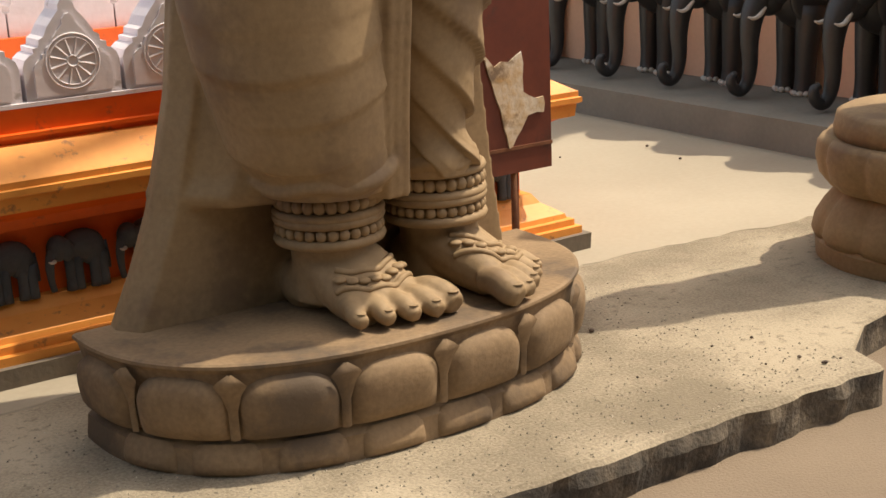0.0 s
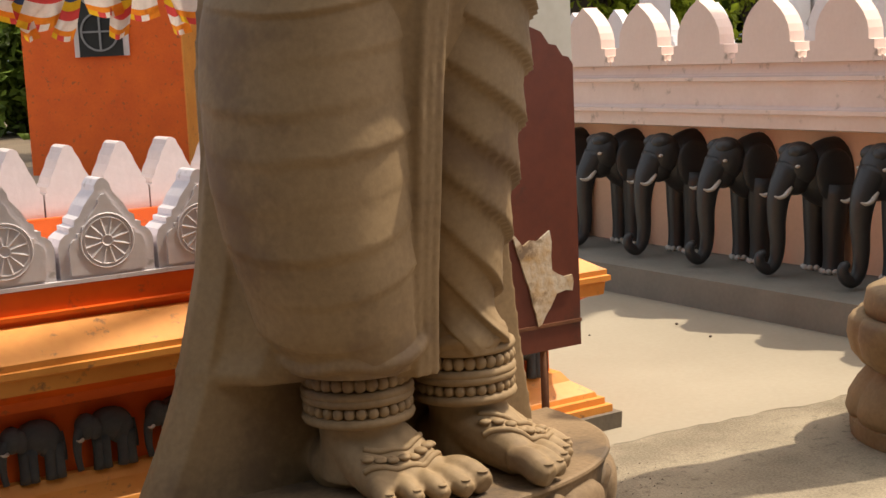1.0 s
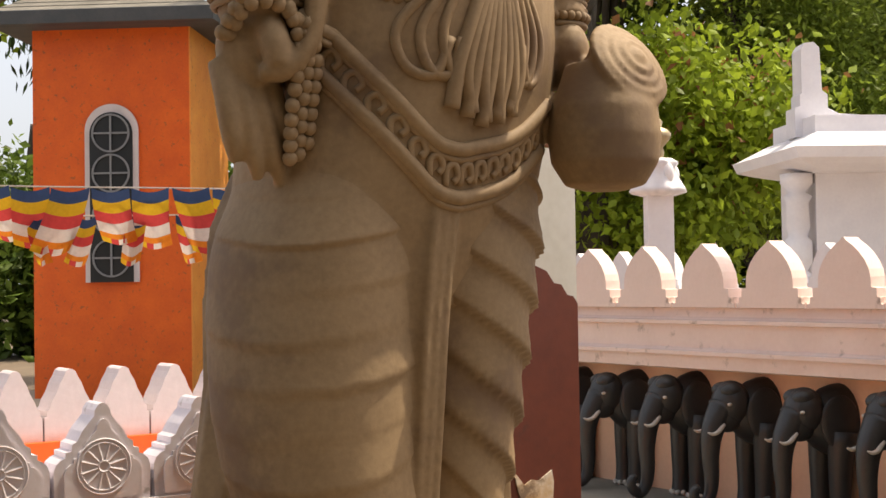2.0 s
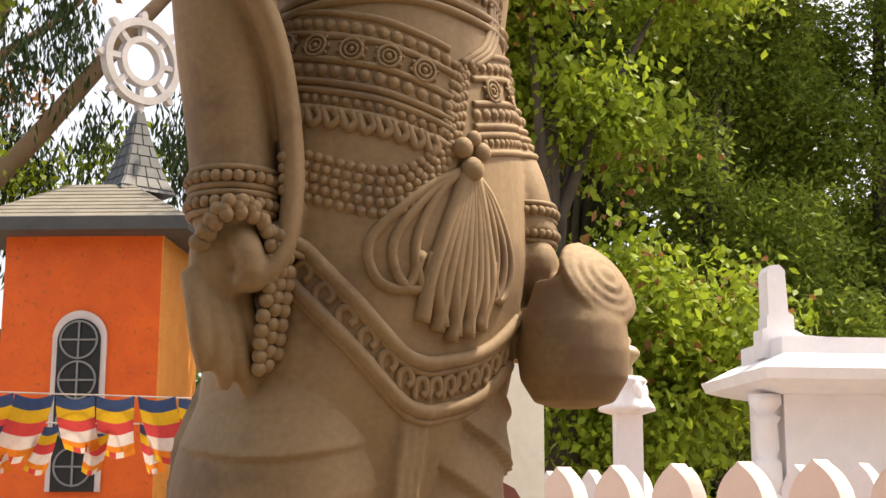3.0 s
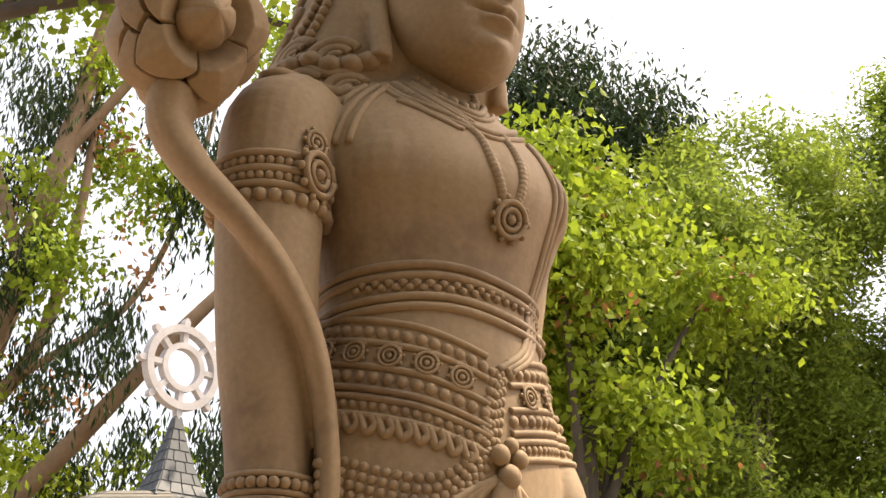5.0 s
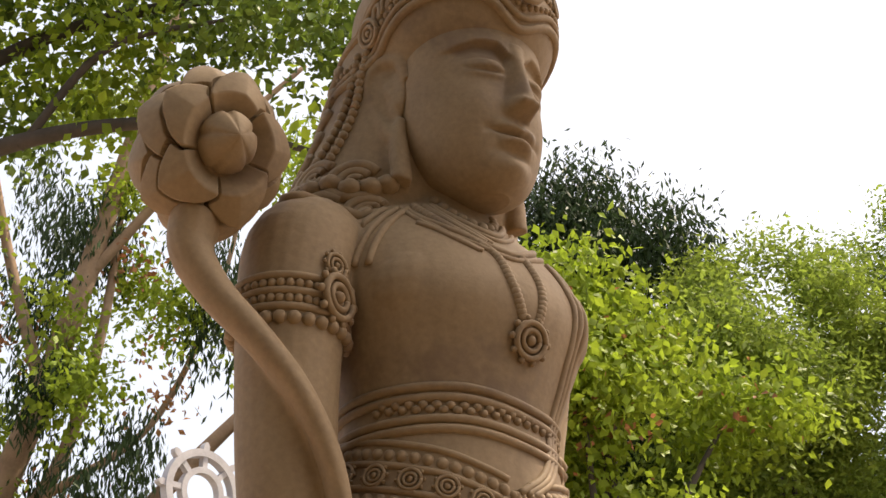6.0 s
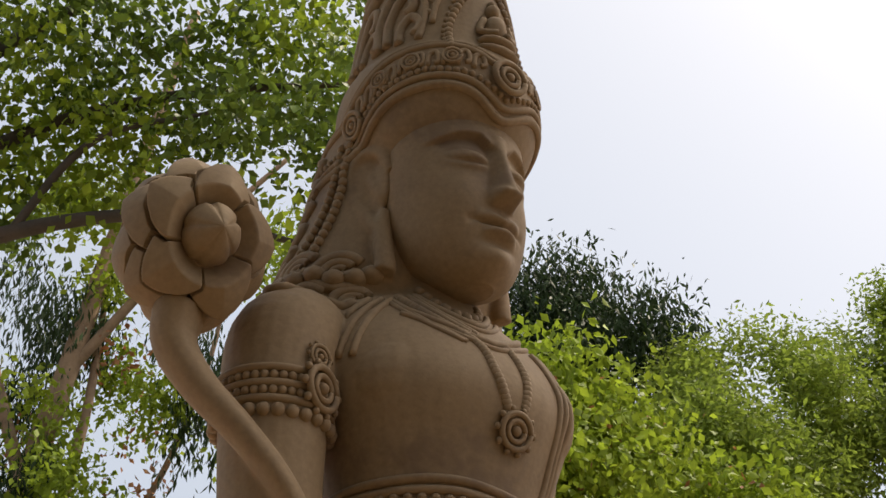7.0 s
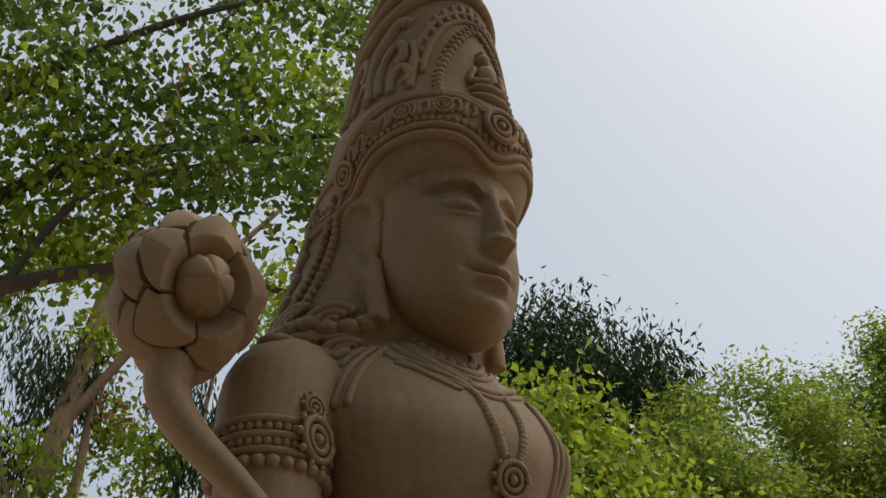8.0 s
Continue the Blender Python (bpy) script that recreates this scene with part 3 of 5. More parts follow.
def ring_band(bm, r, w, y0, y1, n=40):
    loops = []
    for k in range(n):
        a = 2 * math.pi * k / n
        o = Vector((math.cos(a), 0, math.sin(a)))
        loops.append([o * (r + w) + Vector((0, y0, 0)), o * (r + w) + Vector((0, y1, 0)), o * (r - w) + Vector((0, y1, 0)), o * (r - w) + Vector((0, y0, 0))])
    made = [[bm.verts.new(p) for p in lp] for lp in loops]
    for i in range(n):
        a, b = made[i], made[(i + 1) % n]
        for j in range(4):
            bm.faces.new((a[j], a[(j + 1) % 4], b[(j + 1) % 4], b[j]))


bm = bmesh.new()
ring_band(bm, 0.47, 0.045, -0.06, 0.06)
part("wheel_rim", bm, M_FINIAL, wheel, "white wheel rim")
bm = bmesh.new()
ring_band(bm, 0.26, 0.036, -0.055, 0.055)
part("wheel_hub", bm, M_FINIAL, wheel, "white wheel hub ring")
bm = bmesh.new()
tube(bm, [(0, 0, -0.72, 0.05), (0, 0, -0.47, 0.05)], seg=10, n=2)
part("stem", bm, M_FINIAL, wheel)
for k in range(8):
    a = radians(45 * k + 90)
    bm = bmesh.new()
    d, s = Vector((math.cos(a), 0, math.sin(a))), Vector((-math.sin(a), 0, math.cos(a)))
    loops = []
    for r, w in ((0.24, 0.032), (0.50, 0.034), (0.52, 0.04), (0.57, 0.04), (0.61, 0.014)):
        c = d * r
        loops.append([c + s * w + Vector((0, -0.045, 0)), c - s * w + Vector((0, -0.045, 0)), c - s * w + Vector((0, 0.045, 0)), c + s * w + Vector((0, 0.045, 0))])
    rings(bm, loops)
    part("spoke", bm, M_FINIAL, wheel)

# tall arched window with iron rings
win = empty("window", pose(0.02, -TW - 0.02, 1.65))
win.parent = tower


def arch(w, h, n=14):
    """Half outline of an arched opening of half width w and height h."""
    return [(w, 0.0), (w, h - w)] + [(w * math.cos(math.pi / 2 * k / n), h - w + w * math.sin(math.pi / 2 * k / n)) for k in range(1, n + 1)]


bm = bmesh.new()
slab(bm, mirror(arch(0.36, 2.36)), -0.03, 0.01)
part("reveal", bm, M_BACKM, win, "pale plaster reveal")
bm = bmesh.new()
slab(bm, mirror(arch(0.29, 2.25)), -0.045, -0.032)
part("pane", bm, M_GLASSBLK, win, "dark window opening")
for cz in (0.32, 0.88, 1.44, 1.97):
    bm = bmesh.new()
    ring_band(bm, 0.245, 0.012, -0.075, -0.055, 32)
    box(bm, -0.245, -0.075, -0.012, 0.245, -0.055, 0.012)
    box(bm, -0.012, -0.074, -0.245, 0.012, -0.056, 0.245)
    part("iron_ring", bm, M_IRON, win, "grey iron ring grille", m=pose(0, 0, cz))

# ---- white shrine and lamp column behind the pink wall ----
shrine = empty("shrine", pose(4.92, 14.4, 0, 0, 0, 4))
tagged(shrine, "small white shrine with a tiered flat roof and finial", "shrine")
bm = bmesh.new()
box(bm, -0.80, -0.20, 0, 1.6, 0.9, 2.75)
part("wall", bm, M_STONEWHITE, shrine)
bm = bmesh.new()
stack(bm, -0.95, -0.60, 1.8, 0.95, [(2.66, -0.1), (2.72, 0.12), (2.77, 0.26), (2.88, 0.30), (2.90, 0.25), (3.03, 0.02), (3.06, -0.05)])
part("roof", bm, M_STONEWHITE, shrine, "white flared roof slab")
bm = bmesh.new()
stack(bm, -1.02, -0.60, 1.8, 0.95, [(3.05, -0.12), (3.24, -0.12), (3.245, -0.2)])
part("roof_tier", bm, M_STONEWHITE, shrine)
bm = bmesh.new()
slab(bm, [(-0.98, 3.05), (-0.98, 3.36), (-0.92, 3.38), (-0.92, 3.50), (-0.90, 3.52), (-0.90, 3.98), (-0.86, 4.05), (-0.76, 4.06), (-0.70, 4.0), (-0.68, 3.55), (-0.62, 3.50), (-0.62, 3.36), (-0.50, 3.30), (-0.2, 3.28), (-0.2, 3.05)], -0.12, 0.16)
part("finial", bevelled(bm, 0.015), M_STONEWHITE, shrine)
for px in (-0.98, 1.78):
    bm = bmesh.new()
    lathe(bm, [(0.14, 0.0), (0.14, 1.6), (0.10, 1.64), (0.15, 1.72), (0.15, 1.95), (0.10, 2.0), (0.13, 2.10), (0.12, 2.35), (0.16, 2.42), (0.09, 2.46), (0.17, 2.56), (0.17, 2.66)], 20, px, -0.12)
    part("pillar", bm, M_STONEWHITE, shrine, "turned white pillar", smooth=True)

lampcol = empty("lamp_column", pose(2.10, 12.0, 0))
tagged(lampcol, "white stone lamp column with lion brackets and a brass bulb", "lamp column")
bm = bmesh.new()
box(bm, -0.115, -0.115, 0, 0.115, 0.115, 2.36)
part("shaft", bevelled(bm, 0.02), M_STONEWHITE, lampcol)
bm = bmesh.new()
lathe(bm, [(0.12, 2.30), (0.25, 2.34), (0.23, 2.38), (0.17, 2.48), (0.15, 2.56), (0.18, 2.60), (0.12, 2.64)], 32, wobble=lambda a, z: 1 + 0.10 * math.sin(16 * math.pi * a))
for a in range(4):
    oval(bm, (0.17 * math.cos(a * 1.571 + 0.4), 0.17 * math.sin(a * 1.571 + 0.4), 2.50), (0.05, 0.05, 0.09), seg=10, ring=8)
part("capital", bm, M_STONEWHITE, lampcol, smooth=True)
bm = bmesh.new()
lathe(bm, [(0.05, 2.60), (0.06, 2.70), (0.05, 2.74), (0.12, 2.82), (0.125, 2.86), (0.09, 2.90), (0.04, 2.92), (0.05, 2.97), (0.01, 3.02)], 24)
part("bulb", bm, M_BRASS, lampcol, smooth=True)

# ---- lotus base of the statue ----
STAT = pose(-0.170, 3.726, 0, 0, 0, TURN)     # x to the statue's left, -y its front
BX, BA, BB, BK = -0.05, 0.745, 0.58, 2.4
TOP = 0.412


def base_curve(k):
    """Outline of the base: a flat back and a rounded front; 360 steps, the first 260 are the front."""
    out = []
    for i in range(261):
        a = math.pi * i / 260
        c, s = -math.cos(a), math.sin(a)
        r = (abs(c / BA) ** BK + abs(s / BB) ** BK) ** (-1 / BK)
        out.append((BX + k * c * r, 0.03 - (s * r - (1 - k) * 0.5 * s)))
    x1 = out[-1][0]
    x0 = out[0][0]
    out += [(x1, 0.10 * k), (x0, 0.06 * k)]
    return out


lotus = empty("lotus_plinth", STAT)
tagged(lotus, "rounded tan cement lotus plinth with carved petals, on the slab", "plinth")
bm = bmesh.new()
rings(bm, [[(x, y, z) for x, y in base_curve(k)] for z, k in ((TOP - 0.025, 0.985), (TOP - 0.012, 1.0), (TOP - 0.004, 0.998), (TOP, 0.985))])
part("top_slab", bm, M_LOTUS, lotus, "smooth top slab")
bm = bmesh.new()
rings(bm, [[(x, y, z) for x, y in base_curve(k)] for z, k in ((0.20, 0.935), (0.23, 0.945), (0.33, 0.965), (TOP - 0.02, 0.985))])
part("core", bm, M_LOTUS, lotus)
bm = bmesh.new()
rings(bm, [[(x, y, z) for x, y in base_curve(k)] for z, k in ((FLOOR - 0.02, 0.985), (0.135, 0.985), (0.185, 0.975), (0.207, 0.935))])
part("foot_course", bm, M_LOTUS, lotus)

dense = base_curve(0.975)[:261]
arc = [0.0]
for a, b in zip(dense, dense[1:]):
    arc.append(arc[-1] + math.hypot(b[0] - a[0], b[1] - a[1]))


def along(s, out=0.0):
    """Point at arc length s of the front outline, pushed outwards."""
    s = max(0.0, min(arc[-1] - 1e-6, s))
    i = int(np.searchsorted(arc, s)) or 1
    f = (s - arc[i - 1]) / max(1e-9, arc[i] - arc[i - 1])
    a, b = dense[i - 1], dense[i]
    d = Vector((b[0] - a[0], b[1] - a[1]))
    d.normalize()
    return Vector((a[0] + (b[0] - a[0]) * f + d.y * out, a[1] + (b[1] - a[1]) * f - d.x * out))


def petal(bm, s0, s1, z0, z1, bulge, square=2.6, nx=12, nz=12, lean=0.02):
    """One carved petal on the outline between two arc lengths: a swollen tongue with a round top."""
    grid = []
    for j in range(nz + 1):
        row = []
        tz = j / nz
        for i in range(nx + 1):
            q = 2 * i / nx - 1
            half = 1.0 if tz < 0.5 else (1 - (0.97 * (tz - 0.5) / 0.5) ** square) ** (1 / 2.0)
            half = max(half, 0.06)
            s = (s0 + s1) / 2 + q * half * (s1 - s0) / 2
            o = bulge * (1 - abs(q) ** 8) * (0.70 + 0.30 * math.sin(math.pi * min(1, 0.1 + tz))) + lean * tz - 0.012 * (abs(q) ** 6)
            o = o * (1 - tz ** 9) * min(1.0, 0.4 + 5 * tz) - 0.004
            p = along(s, o)
            row.append(bm.verts.new((p.x, p.y, z0 + tz * (z1 - z0))))
        grid.append(row)
    for j in range(nz):
        for i in range(nx):
            bm.faces.new((grid[j][i], grid[j][i + 1], grid[j + 1][i + 1], grid[j + 1][i]))
    return bm


PW = 0.275
s = -0.039
while s + PW < arc[-1]:
    bm = petal(bmesh.new(), s + 0.009, s + PW - 0.009, 0.213, TOP - 0.033, 0.028, square=2.1)
    part("petal", bm, M_LOTUS, lotus, smooth=True)
    bm = bmesh.new()
    c = s + PW
    grid = []
    for z, w, o in ((0.215, 0.012, 0.014), (0.29, 0.012, 0.018), (0.335, 0.024, 0.026), (0.362, 0.040, 0.034), (0.376, 0.026, 0.034), (0.390, 0.004, 0.028)):
        ps = [along(c - w, o - 0.008), along(c, o), along(c + w, o - 0.008)]
        grid.append([bm.verts.new((p.x, p.y, z)) for p in ps])
    for a, b in zip(grid, grid[1:]):
        for i in range(2):
            bm.faces.new((a[i], a[i + 1], b[i + 1], b[i]))
    part("petal_tip", bm, M_LOTUS, lotus, smooth=True)
    s += PW
s = 0.16
PW2 = 0.215
while s + PW2 < arc[-1]:
    bm = petal(bmesh.new(), s + 0.006, s + PW2 - 0.006, 0.116, 0.200, 0.030, square=14, nz=5, lean=-0.014)
    part("foot_block", bm, M_LOTUS, lotus, smooth=True)
    s += PW2

# ---- the statue: one cast body ----
SEG = 44


def ellipse_rows(bm, rows, n=None, seg=SEG, k=2.0):
    R = spline(rows, n or 5 * len(rows))
    loops = []
    for z, cx, cy, a, b in R:
        lp = []
        for i in range(seg):
            t = 2 * math.pi * i / seg
            c, s_ = math.cos(t), math.sin(t)
            lp.append((cx + a * math.copysign(abs(c) ** (2 / k), c), cy + b * math.copysign(abs(s_) ** (2 / k), s_), z))
        loops.append(lp)
    return rings(bm, loops)


body = bmesh.new()
TORSO = [(1.50, 0.0, -0.13, 0.36, 0.27), (1.72, 0.0, -0.13, 0.415, 0.33), (1.95, 0.03, -0.14, 0.43, 0.36), (2.15, 0.05, -0.155, 0.43, 0.365), (2.40, 0.06, -0.17, 0.41, 0.345), (2.60, 0.06, -0.18, 0.375, 0.325), (2.80, 0.06, -0.19, 0.325, 0.295), (2.90, 0.06, -0.19, 0.32, 0.285), (3.05, 0.07, -0.19, 0.36, 0.31), (3.20, 0.07, -0.19, 0.41, 0.34), (3.32, 0.07, -0.17, 0.42, 0.325), (3.44, 0.07, -0.14, 0.40, 0.27), (3.54, 0.06, -0.12, 0.32, 0.205), (3.60, 0.06, -0.13, 0.19, 0.165), (3.66, 0.06, -0.14, 0.145, 0.15), (3.80, 0.06, -0.14, 0.14, 0.15)]
NEAR = [(0.745, -0.17, -0.20, 0.165, 0.18), (0.79, -0.175, -0.20, 0.178, 0.20), (0.90, -0.20, -0.19, 0.215, 0.23), (1.24, -0.225, -0.165, 0.265, 0.28), (1.60, -0.205, -0.14, 0.275, 0.30), (1.80, -0.165, -0.14, 0.25, 0.28), (2.05, -0.10, -0.14, 0.24, 0.24)]
FAR = [(0.745, 0.155, -0.20, 0.112, 0.14), (0.79, 0.155, -0.20, 0.118, 0.15), (0.88, 0.145, -0.20, 0.105, 0.14), (1.06, 0.14, -0.20, 0.15, 0.18), (1.41, 0.155, -0.175, 0.20, 0.25), (1.70, 0.16, -0.15, 0.25, 0.29), (1.85, 0.16, -0.15, 0.24, 0.285), (2.05, 0.13, -0.15, 0.20, 0.22)]
ellipse_rows(body, TORSO)
ellipse_rows(body, NEAR)
ellipse_rows(body, FAR)


def on_leg(rows, z, deg, out=0.0):
    zs = [r[0] for r in rows]
    cx, cy, a, b = (np.interp(z, zs, [r[i] for r in rows]) for i in range(1, 5))
    t = radians(deg)
    return (cx + (a + out) * math.sin(t), cy - (b + out) * math.cos(t), z)


def draped(bm, rows, fold, dz=0.0075, seg=132):
    """A leg wrapped in cloth: fold(bearing, height) gives how far the cloth stands out."""
    z0, z1 = rows[0][0], rows[-1][0]
    n_ = int((z1 - z0) / dz)
    loops = []
    for z, cx, cy, a, b in spline(rows, n_):
        lp = []
        for i in range(seg):
            deg = 360 * i / seg - 180
            o = fold(deg, z)
            t = radians(deg)
            lp.append((cx + (a + o) * math.sin(t), cy - (b + o) * math.cos(t), z))
        loops.append(lp)
    return rings(bm, loops)


def lip(phase):
    """Cloth that swells down to a sharp lip, then steps back in."""
    f = phase - math.floor(phase)
    return (1 - f) ** 1.6 * min(1.0, f / 0.05)


def near_fold(deg, z):
    q = (deg + 130) / 200
    if q < 0 or q > 1.15:
        return 0.0
    line = z - 0.05 + 0.07 * math.sin(math.pi * min(q, 1)) - 0.10 * q ** 3 + 0.012 * noise.noise((deg * 0.02, z * 5, 3.1))
    k = line / 0.118
    return 0.012 * lip(k) * min(1, q * 5) * max(0.0, min(1, (1.90 - z) / 0.25)) * (0.55 + 0.45 * math.sin(2.4 * math.floor(k) + deg * 0.02))


def far_fold(deg, z):
    q = (deg + 70) / 165
    if q < 0 or q > 1.1:
        return 0.0
    line = z + 0.34 * q + 0.06 * math.sin(math.pi * min(q, 1)) + 0.010 * noise.noise((deg * 0.02, z * 5, 8.1))
    k = line / 0.148
    fade = max(0.0, min(1, (1.92 - z) / 0.22))
    return fade * ((0.010 + 0.026 * q) * lip(k) * min(1, q * 6) + 0.004 * lip(k * 2 + 0.4) * q)


# hems
for rows, r in ((NEAR, 0.02), (FAR, 0.018)):
    tube(body, [(*on_leg(rows, 0.765 + (0.02 if q % 2 else 0), q * 36, -0.004), r) for q in range(11)], seg=8, n=60)
tube(body, [(-0.30, -0.26, 0.765, 0.02), (-0.20, -0.38, 0.772, 0.02), (-0.08, -0.385, 0.800, 0.02), (-0.01, -0.30, 0.86, 0.012)], seg=8, n=24)
# hanging pleat between the legs
for dx in (-0.026, 0.0, 0.026):
    tube(body, [(-0.014 + dx, -0.462, 1.80, 0.015), (-0.036 + dx, -0.438, 1.50, 0.015), (-0.044 + dx, -0.412, 1.20, 0.014), (-0.042 + dx, -0.376, 0.95, 0.014), (-0.036 + dx, -0.348, 0.72, 0.015)], seg=8, n=30)
rings(body, [[(-0.11, -0.15, z), (0.06, -0.15, z), (0.045 + x, y, z), (-0.045 + x, y, z), (-0.13 + x, y + 0.05, z)] for z, x, y in ((0.72, -0.036, -0.345), (0.95, -0.042, -0.372), (1.2, -0.044, -0.407), (1.5, -0.036, -0.433), (1.8, -0.014, -0.457))])
# back plate that carries the legs, and the robe that hangs before it
rings(body, [[(-xl, -0.06, z), (xr, -0.06, z), (xr, 0.07, z), (-xl - 0.035, 0.07, z), (-xl - 0.045, 0.01, z)] for z, xl, xr in ((TOP - 0.01, 0.655, 0.52), (0.55, 0.585, 0.50), (0.70, 0.525, 0.48), (1.0, 0.445, 0.45), (1.30, 0.40, 0.42), (1.6, 0.30, 0.30))])
rings(body, [[(-xl, -0.03, z), (-xl + 0.12, -0.15, z), (-0.2, -0.22, z), (0.3, -0.05, z), (xr, 0.08, z), (-xl - 0.02, 0.06, z)] for z, xl, xr in ((0.715, 0.525, 0.45), (0.745, 0.54, 0.45), (0.80, 0.505, 0.45), (1.0, 0.460, 0.44), (1.30, 0.425, 0.42), (1.5, 0.425, 0.38), (1.7, 0.405, 0.35), (1.85, 0.34, 0.30), (1.97, 0.22, 0.22))])


NAILS = []


def foot(bm, heel, toes, side):
    """heel and the middle of the toe line; side +1 when the great toe lies towards +x."""
    h, t = Vector(heel), Vector(toes)
    d = (t - h).normalized()
    w = Vector((-d.y, d.x, 0)) if side > 0 else Vector((d.y, -d.x, 0))   # towards the great toe
    oval(bm, h + Vector((0, 0, 0.055)), (0.10, 0.11, 0.085))
    leg = h + d * 0.07
    tube(bm, [(leg.x, leg.y, 0.80, 0.118), (leg.x, leg.y, 0.64, 0.116), (leg.x, leg.y, 0.54, 0.108), (leg.x, leg.y, 0.44, 0.11)], seg=20, n=12)
    for q, (o, r) in enumerate(((0.045, 0.080), (-0.01, 0.078), (-0.06, 0.066))):
        a = h + d * 0.06 + w * o * 0.7
        b = t - d * 0.12 + w * o * 1.35
        tube(bm, [(a.x, a.y, 0.555, r), ((a.x + b.x) / 2, (a.y + b.y) / 2, 0.50 - 0.01 * q, r * 0.92), (b.x, b.y, 0.450 - 0.004 * q, r * 0.62)], seg=14, n=12)
    for q in range(5):
        o = 0.118 - 0.061 * q
        r = (0.040, 0.030, 0.0285, 0.027, 0.026)[q]
        back = (0.0, 0.0, 0.022, 0.05, 0.085)[q]
        a = t + w * o * 0.82 - d * (0.13 + back * 0.6)
        b = t + w * o * 1.02 - d * (0.035 + back)
        NAILS.append((b + d * 0.018, r))
        tube(bm, [(a.x, a.y, 0.462, r * 0.9), ((a.x + b.x) / 2, (a.y + b.y) / 2, 0.470, r), (b.x, b.y, 0.452, r), (b.x + d.x * 0.032, b.y + d.y * 0.032, 0.440, r * 0.72)], seg=12, n=12)


foot(body, (-0.165, -0.12, TOP), (-0.068, -0.512, TOP), 1)
foot(body, (0.170, -0.12, TOP), (0.325, -0.500, TOP), -1)

# arms
tube(body, [(-0.28, -0.12, 3.40, 0.13), (-0.40, -0.165, 3.365, 0.165), (-0.445, -0.20, 3.20, 0.155), (-0.455, -0.225, 2.95, 0.140), (-0.447, -0.24, 2.70, 0.130), (-0.43, -0.255, 2.45, 0.114), (-0.425, -0.265, 2.30, 0.106), (-0.425, -0.27, 2.20, 0.098)], seg=24, n=40)
tube(body, [(0.36, -0.10, 3.36, 0.13), (0.42, -0.10, 3.28, 0.13), (0.42, -0.085, 3.08, 0.12), (0.405, -0.11, 2.85, 0.10), (0.42, -0.19, 2.60, 0.090), (0.447, -0.28, 2.40, 0.083), (0.45, -0.32, 2.26, 0.08)], seg=20, n=34)
# near hand: palm and fingers that hang, the thumb holds the stalk
oval(body, (-0.455, -0.275, 2.12), (0.085, 0.065, 0.12))
for q in range(4):
    x = -0.53 + 0.042 * q
    L = (0.20, 0.24, 0.25, 0.21)[q]
    tube(body, [(x, -0.27, 2.09, 0.030), (x + 0.004, -0.30, 1.99, 0.029), (x + 0.016 + 0.012 * q, -0.30, 2.07 - L * 0.8, 0.026), (x + 0.035 + 0.018 * q, -0.275, 2.05 - L, 0.015)], seg=10, n=16)
tube(body, [(-0.44, -0.31, 2.20, 0.045), (-0.43, -0.36, 2.13, 0.042), (-0.425, -0.375, 2.07, 0.030)], seg=10, n=10)
# far hand and the water pot
oval(body, (0.45, -0.34, 2.17), (0.07, 0.08, 0.10))
for q in range(3):
    tube(body, [(0.50, -0.34, 2.08 - 0.05 * q, 0.026), (0.585, -0.40, 2.03 - 0.05 * q, 0.026), (0.60, -0.45, 1.98 - 0.05 * q, 0.020)], seg=8, n=10)
pot = bmesh.new()
lathe(pot, [(0.05, -0.175), (0.105, -0.16), (0.142, -0.10), (0.150, -0.03), (0.142, 0.04), (0.120, 0.10), (0.10, 0.16)], 36)
pot.transform(pose(0.468, -0.485, 1.965))
tmp = bpy.data.meshes.new("tmp")
pot.to_mesh(tmp)
body.from_mesh(tmp)
pot.clear()
lathe(pot, [(0.085, -0.13), (0.095, -0.04), (0.115, 0.0), (0.132, 0.015), (0.130, 0.03), (0.118, 0.03), (0.105, 0.042), (0.092, 0.038), (0.078, 0.052), (0.064, 0.048), (0.048, 0.062), (0.03, 0.058), (0.015, 0.068)], 36)
pot.transform(Matrix.Translation((0.505, -0.525, 2.110)) @ Vector((0.15, -0.85, 0.50)).to_track_quat('Z', 'Y').to_matrix().to_4x4())
pot.to_mesh(tmp)
body.from_mesh(tmp)
pot.free()
# stalk of the lotus, in front of the arm
STALK = [(-0.765, -0.25, 3.32, 0.10), (-0.765, -0.25, 3.22, 0.085), (-0.70, -0.29, 3.10, 0.070), (-0.60, -0.345, 2.98, 0.060), (-0.49, -0.385, 2.84, 0.053), (-0.40, -0.395, 2.68, 0.048), (-0.345, -0.385, 2.50, 0.044), (-0.325, -0.385, 2.30, 0.042), (-0.345, -0.38, 2.14, 0.040), (-0.40, -0.365, 2.065, 0.036), (-0.46, -0.34, 2.055, 0.028)]
tube(body, STALK, seg=14, n=60, flat=0.7)
# the large bud at the shoulder
LC = Vector((-0.755, -0.24, 3.53))
oval(body, LC, (0.12, 0.12, 0.15), seg=24, ring=14)


BUD_AXIS = Vector((0.0, -0.96, -0.27)).normalized()


